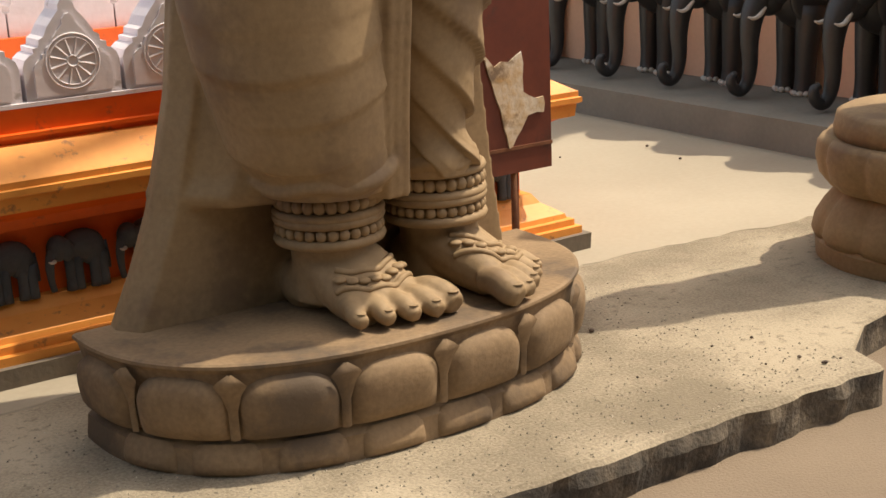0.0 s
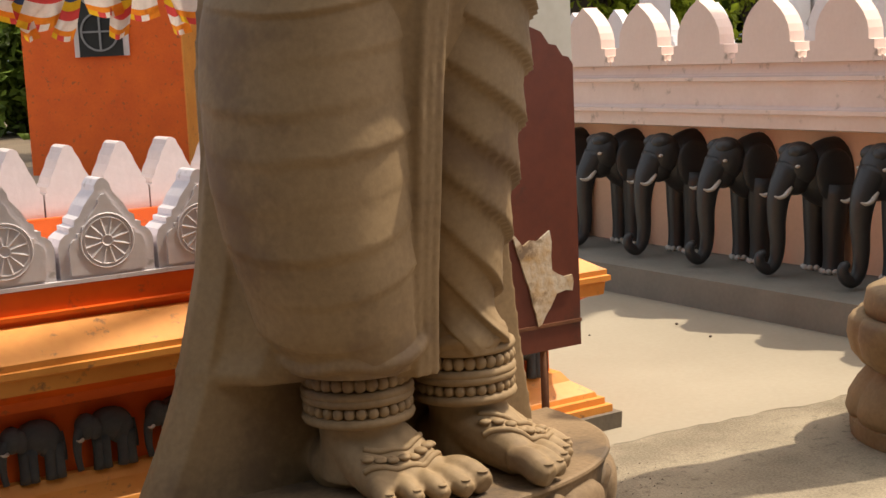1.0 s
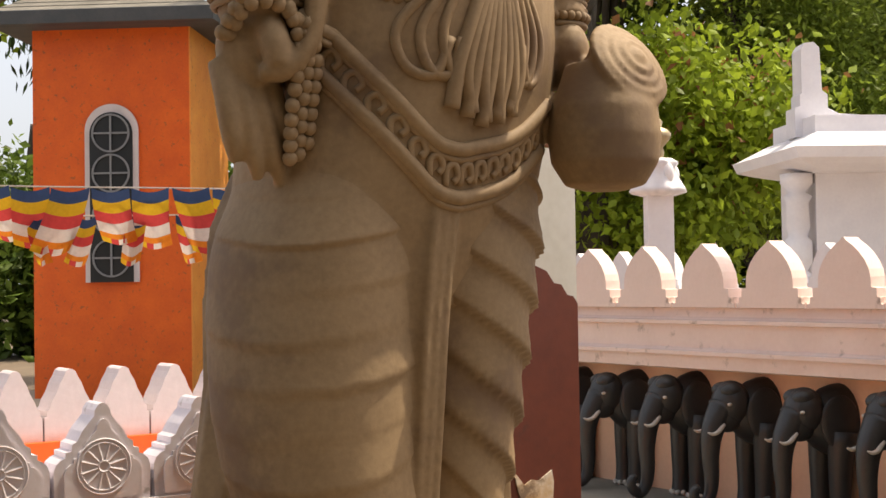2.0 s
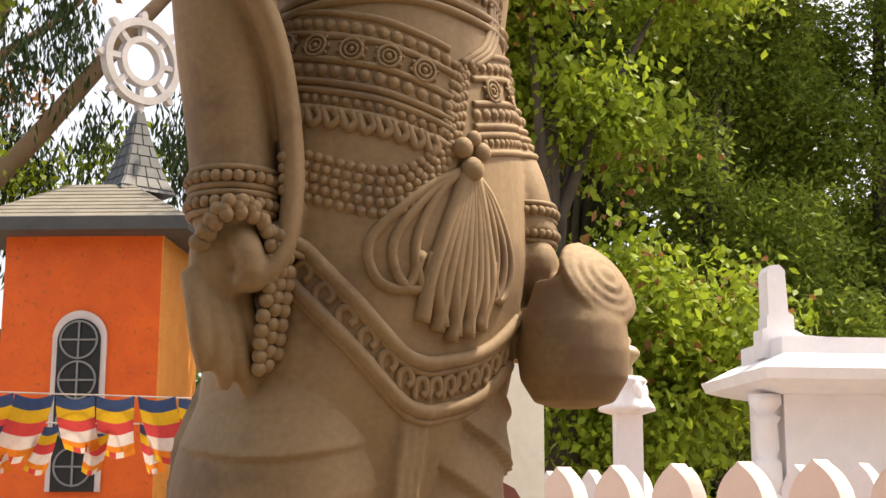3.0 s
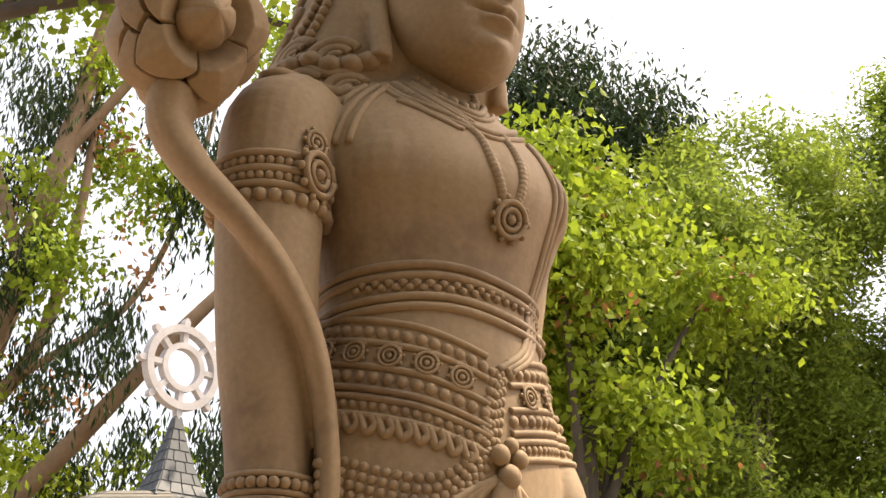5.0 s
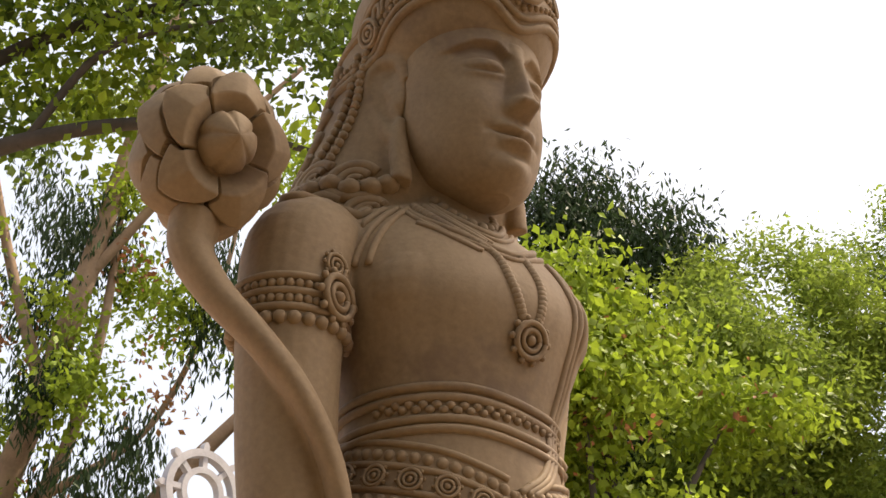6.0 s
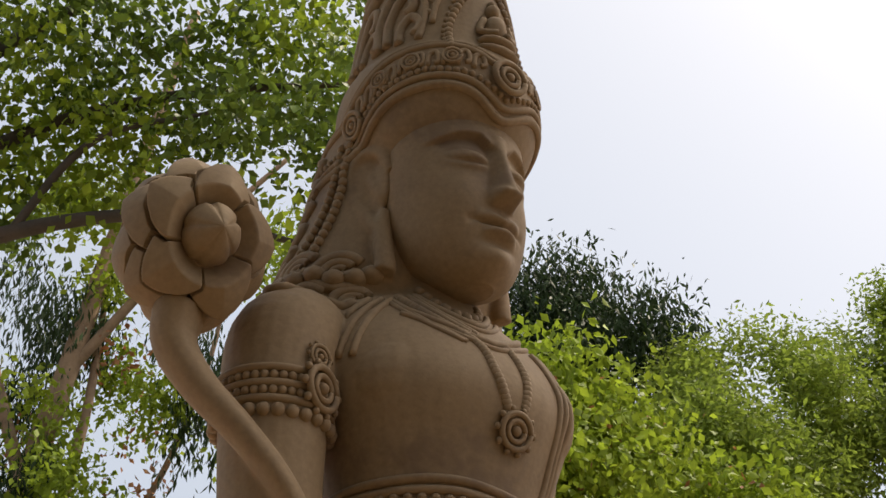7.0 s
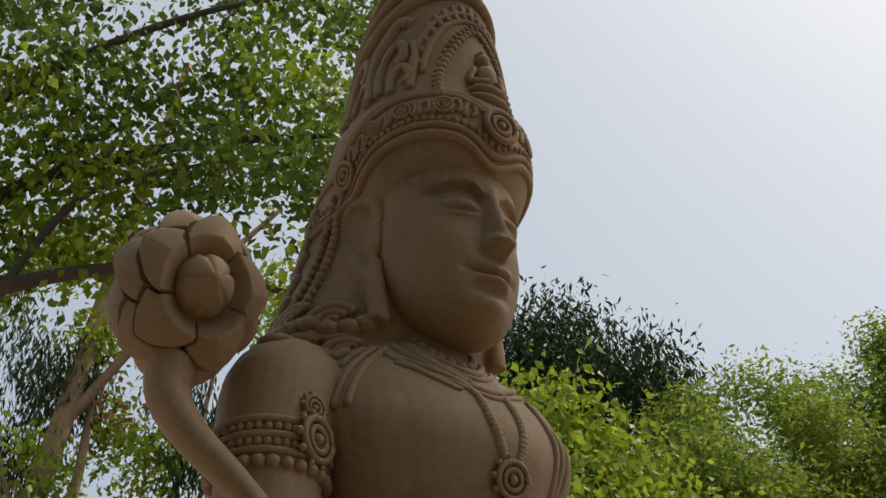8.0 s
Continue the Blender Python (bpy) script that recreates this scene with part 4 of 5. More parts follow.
def bud_relief(phi, th):
    """Height of the carving over the bud: three rings of broad overlapping petals round a heart."""
    for count, turn, reach, step in ((5, 0.15, 1.02, 0.036), (6, 0.80, 1.46, 0.022), (6, 0.35, 1.95, 0.010), (6, 0.87, 2.60, 0.0)):
        wide = 0.68 * 2 * math.pi / count
        over = None
        for k in range(count):
            d = (th - turn - 2 * math.pi * k / count + math.pi) % (2 * math.pi) - math.pi
            s1 = d / wide
            q = abs(s1)
            if q >= 1:
                continue
            end = reach * (1 - 0.36 * q ** 2.2) + 0.10 * max(0, 1 - q * 2.2)
            if phi < end and (over is None or s1 > over[0]):
                over = (s1, q, end)
        if over:
            s1, q, end = over
            edge = min(1.0, (end - phi) / 0.09) * min(1.0, (1 - q) / 0.10)
            tall = 0.016 + step + 0.012 * s1 + 0.016 * max(0.0, 1 - q * 1.3) + 0.016 * (phi / reach) ** 2
            return tall * edge - 0.012 * (1 - edge)
    return 0.0


def carved_bud(bm, c):
    q_ = BUD_AXIS.to_track_quat('Z', 'Y').to_matrix()
    loops = []
    for j in range(170):
        phi = 0.10 + 2.95 * j / 169
        lp = []
        for i in range(300):
            th = 2 * math.pi * i / 300
            h = bud_relief(phi, th)
            if phi < 0.60:
                h = h * max(0.0, (phi - 0.45) / 0.15)
            d = q_ @ Vector((math.sin(phi) * math.cos(th), math.sin(phi) * math.sin(th), math.cos(phi)))
            p = Vector((d.x * 0.150, d.y * 0.150, d.z * 0.185)) + d * h
            lp.append(c + p)
        loops.append(lp)
    rings(bm, loops)
    # the closed heart: a dome of inner petals that meet in a point
    loops = []
    for t, r in ((0.0, 0.070), (0.035, 0.079), (0.060, 0.076), (0.082, 0.064), (0.104, 0.040), (0.122, 0.017), (0.132, 0.003)):
        loops.append([c + BUD_AXIS * (0.122 + t) + q_ @ Vector((r * math.cos(a), r * 1.1 * math.sin(a), 0)) * (1 - 0.13 * max(0, 1 - 7 * abs((a / (2 * math.pi) * 5) % 1 - 0.5)) * min(1, t / 0.05)) for a in np.linspace(0, 2 * math.pi, 60, endpoint=False)])
    rings(bm, loops)


# chest and belly forms
for s_ in (-1, 1):
    oval(body, (0.075 + s_ * 0.17, -0.325, 3.225), (0.20, 0.150, 0.165), seg=20, ring=12)
oval(body, (0.065, -0.36, 2.70), (0.25, 0.13, 0.13), seg=20, ring=12)

# head, in a frame of its own with the chin at z = 0, facing -y
HEAD_TURN = 8.0
HEAD_Z = 3.595
HEAD = pose(0.076, -0.193, HEAD_Z, 0, 0, HEAD_TURN)
FACE = [(0.0, 0, -0.165, 0.05, 0.065), (0.03, 0, -0.145, 0.110, 0.112), (0.08, 0, -0.112, 0.160, 0.165), (0.15, 0, -0.088, 0.198, 0.200), (0.25, 0, -0.066, 0.226, 0.224), (0.36, 0, -0.055, 0.238, 0.232), (0.48, 0, -0.043, 0.242, 0.246), (0.58, 0, -0.03, 0.24, 0.255), (0.68, 0, -0.02, 0.22, 0.25), (0.80, 0, 0, 0.15, 0.20)]


def gs(v, w):
    return math.exp(-(v / w) ** 2)


def features(x, z):
    """How far brow, eyes, nose, lips and chin stand out from the plain face."""
    ax = abs(x)
    o = 0.0
    # nose: a straight ridge that widens to the wings
    if z < 0.51:
        u = min(1.0, max(0.0, (z - 0.268) / 0.235))
        h = 0.010 + 0.066 * (1 - u) ** 1.15
        if z < 0.268:
            h *= max(0.0, 1 - ((0.268 - z) / 0.034) ** 2)
        w = 0.030 + 0.022 * (1 - u) ** 2
        o += h * max(0.0, 1 - (ax / w) ** 1.7) ** 0.9
        o += 0.026 * gs(ax - 0.036, 0.017) * gs(z - 0.268, 0.020)
    # brow edge with the socket under it
    zb = float(np.interp(ax, [0.0, 0.02, 0.07, 0.13, 0.20], [0.43, 0.450, 0.492, 0.490, 0.452]))
    t = zb - z
    band = min(1.0, max(0.0, (ax - 0.012) / 0.025)) * min(1.0, max(0.0, (0.215 - ax) / 0.05))
    if t > 0:
        o -= 0.024 * min(1.0, t / 0.012) * gs(t, 0.085) * band
    else:
        o += 0.006 * gs(t, 0.03) * band
    # lowered lids
    e = ax - 0.100
    o += 0.028 * gs(e, 0.056) * gs(z - 0.402, 0.030)
    if abs(e) < 0.066:
        fade = 1 - (e / 0.066) ** 4
        o -= 0.010 * gs(z - (0.380 + 3.0 * e * e), 0.0065) * fade
        o -= 0.005 * gs(z - (0.432 - 4.0 * e * e), 0.006) * fade
        o += 0.004 * gs(z - (0.366 + 2.0 * e * e), 0.009) * fade
    # full lips with a slight smile
    o += 0.026 * max(0.0, 1 - (ax / 0.088) ** 2) * gs(z - (0.190 - 0.006 * gs(ax, 0.012) + 0.08 * ax), 0.018)
    o += 0.030 * max(0.0, 1 - (ax / 0.072) ** 2) * gs(z - 0.146, 0.019)
    if ax < 0.095:
        o -= 0.018 * gs(z - (0.168 + 1.6 * ax * ax), 0.007) * (1 - (ax / 0.095) ** 4)
    o -= 0.008 * gs(ax - 0.097, 0.014) * gs(z - 0.180, 0.016)
    o -= 0.012 * gs(z - 0.113, 0.016) * gs(ax, 0.06)
    o += 0.022 * gs(z - 0.066, 0.036) * gs(ax, 0.065)
    o += 0.010 * gs(ax - 0.125, 0.06) * gs(z - 0.255, 0.075)
    return o


face_bm = bmesh.new()
loops = []
for z, cx, cy, a, b in spline(FACE, 190):
    lp = []
    for i in range(220):
        t = 2 * math.pi * i / 220
        x, y = a * math.sin(t), cy - b * math.cos(t)
        if math.cos(t) > 0:
            y -= features(x, z) * min(1.0, math.cos(t) * 3)
        lp.append((x, y, z))
    loops.append(lp)
rings(face_bm, loops)
face_bm.transform(HEAD)
hd = bmesh.new()
oval(hd, (0, 0.04, 0.36), (0.225, 0.25, 0.33), seg=28, ring=18)
for s_ in (-1, 1):
    # long ear: an open shell with a rim, and a heavy drop below
    ear = [(s_ * 0.232, -0.045, 0.40, 0.020), (s_ * 0.250, -0.020, 0.475, 0.022), (s_ * 0.272, 0.045, 0.490, 0.024), (s_ * 0.285, 0.085, 0.43, 0.024), (s_ * 0.275, 0.070, 0.33, 0.024), (s_ * 0.256, 0.025, 0.24, 0.026), (s_ * 0.240, -0.010, 0.20, 0.026), (s_ * 0.232, -0.022, 0.27, 0.018)]
    tube(hd, ear, seg=10, n=44)
    oval(hd, (s_ * 0.238, 0.02, 0.36), (0.022, 0.07, 0.11))
    tube(hd, [(s_ * 0.240, -0.02, 0.31, 0.020), (s_ * 0.252, 0.01, 0.37, 0.018), (s_ * 0.254, 0.03, 0.43, 0.014)], seg=8, n=12)
    tube(hd, [(s_ * 0.236, -0.010, 0.22, 0.030), (s_ * 0.236, -0.025, 0.12, 0.032), (s_ * 0.232, -0.03, 0.07, 0.034), (s_ * 0.236, -0.03, 0.04, 0.036)], seg=10, n=18)
# hair: a deep mass behind the ears that spreads on the shoulders
ellipse_rows(hd, [(-0.14, 0, 0.24, 0.43, 0.26), (-0.02, 0, 0.24, 0.435, 0.28), (0.10, 0, 0.23, 0.40, 0.285), (0.28, 0, 0.205, 0.345, 0.285), (0.46, 0, 0.175, 0.315, 0.285), (0.64, 0, 0.13, 0.30, 0.28), (0.80, 0, 0.06, 0.272, 0.285), (0.95, 0, 0.03, 0.24, 0.27)], n=40)
# crown: a tall rounded mitre with a front that rises in the middle
CROWN = [(0.44, 0, 0.06, 0.25, 0.24), (0.54, 0, 0.03, 0.290, 0.315), (0.64, 0, 0.02, 0.315, 0.358), (0.73, 0, 0.02, 0.320, 0.362), (0.80, 0, 0.02, 0.308, 0.35), (0.85, 0, 0.02, 0.280, 0.318), (0.95, 0, 0.02, 0.258, 0.298), (1.12, 0, 0.02, 0.240, 0.275), (1.30, 0, 0.02, 0.210, 0.240), (1.48, 0, 0.02, 0.185, 0.205), (1.62, 0, 0.02, 0.13, 0.14), (1.72, 0, 0.02, 0.06, 0.06)]
ellipse_rows(hd, CROWN)
hd.transform(HEAD)
hd.to_mesh(tmp)
body.from_mesh(tmp)
hd.free()

bmesh.ops.recalc_face_normals(body, faces=body.faces)
body.to_mesh(tmp)
body.free()
raw = new("raw_body", tmp)
rem = raw.modifiers.new("weld", 'REMESH')
rem.mode, rem.voxel_size, rem.adaptivity = 'VOXEL', 0.0075, 0.0
smo = raw.modifiers.new("soften", 'SMOOTH')
smo.factor, smo.iterations = 0.5, 4
bpy.context.view_layer.update()
cast = bpy.data.meshes.new_from_object(raw.evaluated_get(bpy.context.evaluated_depsgraph_get()))
bpy.data.objects.remove(raw)
probe = new("probe", cast)
bpy.context.view_layer.update()

# carved ornament laid on the cast body
orn = bmesh.new()


def skin(deg, z, axis=(0.06, -0.18), lift=0.0, reach=0.52):
    """Point and normal of the body at a bearing about an upright axis; 0 is the front, negative its right side."""
    t = radians(deg)
    d = Vector((math.sin(t), -math.cos(t), 0))
    o = Vector((axis[0], axis[1], z))
    hit, p, nrm, _ = probe.ray_cast(o, d)
    if hit and nrm.dot(d) < 0:
        nrm = -nrm
    if hit and (p - o).length > reach:
        p = o + d * 0.2
    if not hit:
        p, nrm = Vector((axis[0], axis[1], z)) + d * 0.3, d
    return p + nrm * lift, nrm


def wrap(pts, r, n=60, axis=(0.06, -0.18), reach=0.52, lift=0.0, flat=1.0):
    P = spline([(*p, 0) for p in pts], n)
    rows_ = [(*skin(p[0], p[1], axis, lift, reach)[0], r) for p in P]
    tube(orn, rows_, seg=8, n=n, flat=flat)


def bead(p, r, nrm=None):
    oval(orn, p, (r, r, r), seg=8, ring=6)


def bead_row(pts, r, gap=None, axis=(0.06, -0.18), reach=0.52, lift=0.0):
    P = spline([(*p, 0) for p in pts], 240)
    last = None
    for p in P:
        q, _ = skin(p[0], p[1], axis, lift - 0.3 * r, reach)
        if last is None or (q - last).length >= (gap or 1.75 * r):
            bead(q, r)
            last = q


def rosette(deg, z, r, axis=(0.06, -0.18), reach=0.52):
    c, nrm = skin(deg, z, axis, 0.0, reach)
    side = Vector((0, 0, 1)).cross(nrm).normalized()
    up = nrm.cross(side)
    for rr, w in ((r, 0.18 * r), (r * 0.58, 0.16 * r)):
        tube(orn, [(*(c + nrm * 0.25 * r + (side * math.cos(a) + up * math.sin(a)) * rr), w) for a in np.linspace(0, 2 * math.pi, 17)], seg=6, n=24)
    oval(orn, c + nrm * 0.2 * r, (0.3 * r, 0.3 * r, 0.3 * r), seg=10, ring=8)
    for k in range(10):
        a = 2 * math.pi * k / 10
        oval(orn, c + nrm * 0.15 * r + (side * math.cos(a) + up * math.sin(a)) * r * 1.25, (0.2 * r,) * 3, seg=6, ring=5)


for p_, r_ in NAILS:
    oval(orn, (p_.x, p_.y, 0.446 + r_ * 0.78), (r_ * 0.52, r_ * 0.52, r_ * 0.10), seg=10, ring=6)
# petals of the bud
carved_bud(orn, LC)
draped(orn, NEAR, near_fold)
draped(orn, FAR, far_fold)
# anklets
for ax, a_, b_ in (((-0.152, -0.19), 0.137, 0.137), ((0.185, -0.19), 0.134, 0.134)):
    for z, r in ((0.715, 0.023), (0.640, 0.020)):
        for k in range(28):
            t = 2 * math.pi * k / 28
            oval(orn, (ax[0] + 0.965 * a_ * math.cos(t), ax[1] + 0.965 * b_ * math.sin(t), z), (r * 0.80, r * 0.80, r * 0.85), seg=8, ring=6)
        for dz in (-0.033, 0.033):
            tube(orn, [(ax[0] + 1.0 * a_ * math.cos(t), ax[1] + 1.0 * b_ * math.sin(t), z + dz * (r / 0.024), 0.014) for t in np.linspace(0, 2 * math.pi, 25)], seg=8, n=40)
# foot chains: a flat band of discs draped over the instep
def instep(x, y):
    hit, p, nrm, _ = probe.ray_cast(Vector((x, y, 0.575)), Vector((0, 0, -1)))
    return p if hit and p.z > 0.425 else Vector((x, y, 0.43))


for ax, turn in (((-0.142, -0.19), 0.20), ((0.195, -0.19), 0.42)):
    for off, r in ((0.150, 0.009), (0.200, 0.009)):
        rows_ = []
        for t in np.linspace(-0.72, 0.75, 17):
            p = instep(ax[0] + (off * 0.86) * math.sin(t) - turn * off * math.cos(t) * -0.9, ax[1] - off * math.cos(t))
            rows_.append((*p, r))
        tube(orn, rows_, seg=8, n=48)
    for t in np.linspace(-0.66, 0.68, 8):
        p = instep(ax[0] + 0.151 * math.sin(t) - turn * 0.175 * math.cos(t) * -0.9, ax[1] - 0.175 * math.cos(t))
        oval(orn, p, (0.019, 0.019, 0.009), seg=10, ring=6)
# belt: beads, a carved band, more beads, scrolls
def belt_z(deg):
    return float(np.interp(deg, [-120, -74, -30, 2, 12, 45, 100], [2.80, 2.762, 2.713, 2.655, 2.655, 2.70, 2.78]))


def belt_line(lo, d0, d1, n=8):
    return [(x, belt_z(x) + lo) for x in np.linspace(d0, d1, n)]


for lo, r, gap in ((0.0, 0.018, 0.034), (-0.128, 0.019, 0.036), (-0.205, 0.014, 0.026)):
    bead_row(belt_line(lo, -112, -2), r, gap)
    bead_row(belt_line(lo, 14, 95), r, gap)
for lo in (0.034, -0.030, -0.098, -0.160, -0.184, -0.232):
    wrap(belt_line(lo, -112, 0), 0.010)
    wrap(belt_line(lo, 12, 95), 0.010)
for d0 in (-78, -62, -46, -30, -14, 26, 46):
    rosette(d0, belt_z(d0) - 0.064, 0.029)
for d0 in range(-84, -8, 7):
    z = belt_z(d0) - 0.262
    wrap([(d0, z + 0.03), (d0 + 2.5, z - 0.015), (d0 + 6, z), (d0 + 4, z + 0.028)], 0.012, n=14)
# bead swags over the hip
for q in range(5):
    dz = -0.027 * q
    bead_row([(-95, 2.46 + dz), (-70, 2.41 + dz), (-45, 2.36 + dz), (-27, 2.352 + dz), (-12, 2.40 + dz * 0.8), (-3 + q * 1.5, 2.51 + dz * 0.45), (3 + q * 1.6, 2.66 + dz * 0.1)], 0.0150, 0.0255)
# sash in a V, with scrolls between its borders
VX, VZ = [-100, -71, -46, -25, -13, -1, 24, 50], [2.40, 2.228, 2.055, 1.915, 1.882, 1.888, 1.925, 2.02]
for dz in (0.0, -0.118):
    wrap([(x, z + dz) for x, z in zip(VX, VZ)], 0.020)
    wrap([(x, z + dz - 0.024) for x, z in zip(VX, VZ)], 0.010)
for q in range(17):
    d0 = -84 + 7.8 * q
    zc = float(np.interp(d0, VX, VZ)) - 0.068
    wrap([(d0 - 3, zc - 0.025), (d0 - 2.5, zc + 0.018), (d0 + 1.5, zc + 0.028), (d0 + 3.4, zc), (d0 + 1, zc - 0.016)], 0.010, n=16)
# knot with hanging tails
kp, kn = skin(8, 2.405)
for dx, dz, r in ((-0.028, 0.022, 0.028), (0.030, 0.018, 0.026), (0.0, -0.030, 0.033), (0.004, 0.05, 0.022)):
    oval(orn, kp + kn * 0.018 + Vector((dx, 0, dz)), (r, r * 0.8, r), seg=12, ring=8)
for q in range(9):
    f = q / 8 - 0.5
    wrap([(8 + 5 * f, 2.36), (6 + 20 * f, 2.22), (4 + 32 * f, 2.08), (3 + 30 * f + (3 if q % 2 else -3), 1.98 - 0.04 * (1 - abs(2 * f)))], 0.021, n=24, lift=0.004)
for side in (-1, 1):
    for q in range(3):
        a0 = 8 + 9 * q
        w_ = 1.0 if side < 0 else 0.62
        wrap([(8 + side * w_ * 4, 2.37), (8 + side * w_ * (12 + a0 * 0.4), 2.31), (8 + side * w_ * (18 + a0), 2.18), (8 + side * w_ * (16 + a0), 2.08), (8 + side * w_ * (12 + a0 * 0.7), 2.06), (8 + side * w_ * (10 + a0 * 0.5), 2.15)], 0.014, n=30)
# chest band
for z in (2.935, 2.905, 2.845, 2.815):
    wrap([(-110, z - 0.03), (-60, z - 0.01), (-20, z), (20, z - 0.02), (60, z - 0.02), (110, z - 0.03)], 0.013, n=60)
for q in range(40):
    d0 = -66 + 3.4 * q
    p, nn = skin(d0, 2.868 + 0.014 * (q % 2))
    oval(orn, p, (0.015, 0.015, 0.012), seg=6, ring=5)
# necklaces and the long chain with its pendant
bead_row([(-60, 3.55), (-30, 3.45), (-6, 3.36), (0, 3.25), (6, 3.15), (11, 3.115), (15, 3.15), (18, 3.26), (17, 3.38)], 0.019, 0.013)
for dx in (5, 10):
    wrap([(-60 + dx, 3.56), (-32 + dx, 3.47), (-12 + dx, 3.40)], 0.012, n=24)
    wrap([(-60 - 0.6 * dx, 3.53), (-34 - 0.6 * dx, 3.43), (-10 - 0.4 * dx, 3.35)], 0.009, n=24)
for r_, z0 in ((0.013, 3.475), (0.010, 3.445), (0.013, 3.385), (0.010, 3.36)):
    wrap([(-50, z0 + 0.09), (-26, z0 + 0.04), (4, z0 - 0.01), (30, z0 + 0.04), (50, z0 + 0.09)], r_, n=40)
bead_row([(-48, 3.60), (-22, 3.545), (4, 3.515), (30, 3.545), (50, 3.60)], 0.020, 0.034)
rosette(11, 3.095, 0.050)
# ribbons: over the near shoulder, and down the far side of the chest
for d0 in (-74, -68, -62):
    wrap([(d0, 3.53), (d0 - 1, 3.46), (d0 - 2, 3.38), (d0 - 3, 3.28)], 0.012, n=20)
for q in range(3):
    wrap([(46 + 4 * q, 3.42), (42 + 4 * q, 3.2), (40 + 4 * q, 2.95), (28 + 4 * q, 2.76), (6 + 4 * q, 2.66)], 0.012, n=40)
# armlets and bracelets
for ax, zs, rr in (((-0.45, -0.205), (3.185, 3.14, 3.095), 0.155),):
    for z in zs:
        tube(orn, [(ax[0] + rr * math.cos(t), ax[1] + rr * math.sin(t), z, 0.012) for t in np.linspace(0, 2 * math.pi, 25)], seg=8, n=40)
    for z in (3.162, 3.118):
        for k in range(40):
            t = 2 * math.pi * k / 40
            bead((ax[0] + rr * math.cos(t), ax[1] + rr * math.sin(t), z), 0.013)
    for k in range(26):
        t = 2 * math.pi * k / 26
        bead((ax[0] + rr * math.cos(t), ax[1] + rr * math.sin(t), 3.062), 0.020)
rosette(24, 3.15, 0.060, axis=(-0.45, -0.205))
rosette(22, 3.245, 0.034, axis=(-0.45, -0.205))
for ax, z0, rr in (((-0.425, -0.268), 2.312, 0.111), ((0.452, -0.295), 2.335, 0.088)):
    for dz in (0.0, -0.062):
        for k in range(26):
            t = 2 * math.pi * k / 26
            bead((ax[0] + rr * math.cos(t), ax[1] + rr * math.sin(t), z0 + dz), 0.0155)
        for e in (-0.022, 0.022):
            tube(orn, [(ax[0] + rr * 0.98 * math.cos(t), ax[1] + rr * 0.98 * math.sin(t), z0 + dz + e, 0.009) for t in np.linspace(0, 2 * math.pi, 19)], seg=6, n=30)
# bead strings in the near hand
for q in range(3):
    P = spline([(-0.54 + 0.01 * q, -0.31, 2.15, 0), (-0.50, -0.375, 2.24 - 0.015 * q, 0), (-0.42, -0.385, 2.23 - 0.01 * q, 0), (-0.375 + 0.02 * q, -0.385, 2.12, 0), (-0.385 + 0.025 * q, -0.36, 1.97, 0), (-0.38 + 0.022 * q, -0.335, 1.85 + 0.012 * q, 0)], 80)
    last = None
    for p in P:
        v_ = Vector(p[:3])
        if last is None or (v_ - last).length > 0.030:
            bead(v_, 0.0195)
            last = v_
# crown carving
HC = (0.065, -0.19)


def head_pt(deg, z, lift=0.0):
    return skin(deg + HEAD_TURN, z + HEAD_Z, (HC[0], HC[1] + 0.02), lift, 0.72)


def head_wrap(pts, r, n=40):
    P = spline([(*p, 0) for p in pts], n)
    tube(orn, [(*head_pt(p[0], p[1])[0], r) for p in P], seg=8, n=n)


CX, CZ = [-150, -110, -92, -70, -45, -22, 0, 22, 45, 70, 92, 110, 150], [0.42, 0.46, 0.52, 0.60, 0.635, 0.625, 0.565, 0.625, 0.635, 0.60, 0.52, 0.46, 0.42]
for lo, r in ((0.0, 0.016), (0.034, 0.012), (0.165, 0.013), (0.188, 0.010)):
    head_wrap([(x, z + lo) for x, z in zip(CX, CZ)], r, 90)
for d0 in range(-140, 146, 4):
    p, nn = head_pt(d0, float(np.interp(d0, CX, CZ)) + 0.062)
    bead(p, 0.012)
for d0, z, r in ((0, 0.70, 0.058), (-30, 0.745, 0.030), (30, 0.745, 0.030), (-52, 0.735, 0.028), (52, 0.735, 0.028), (-72, 0.705, 0.028), (-96, 0.60, 0.044), (96, 0.60, 0.044)):
    c, nrm = head_pt(d0, z)
    side = Vector((0, 0, 1)).cross(nrm).normalized()
    up = nrm.cross(side)
    for rr, w in ((r, 0.2 * r), (r * 0.55, 0.18 * r)):
        tube(orn, [(*(c + nrm * 0.25 * r + (side * math.cos(a) + up * math.sin(a)) * rr), w) for a in np.linspace(0, 2 * math.pi, 17)], seg=6, n=24)
    oval(orn, c + nrm * 0.2 * r, (0.3 * r,) * 3, seg=8, ring=6)
for d0 in range(-88, 90, 8):
    z = float(np.interp(abs(d0), [0, 22, 55, 95], [0.68, 0.715, 0.70, 0.60]))
    if abs(d0) > 12:
        head_wrap([(d0 - 3, z), (d0 - 2, z + 0.05), (d0 + 2, z + 0.06), (d0 + 3, z + 0.02), (d0 + 0.5, z + 0.012)], 0.010, 14)
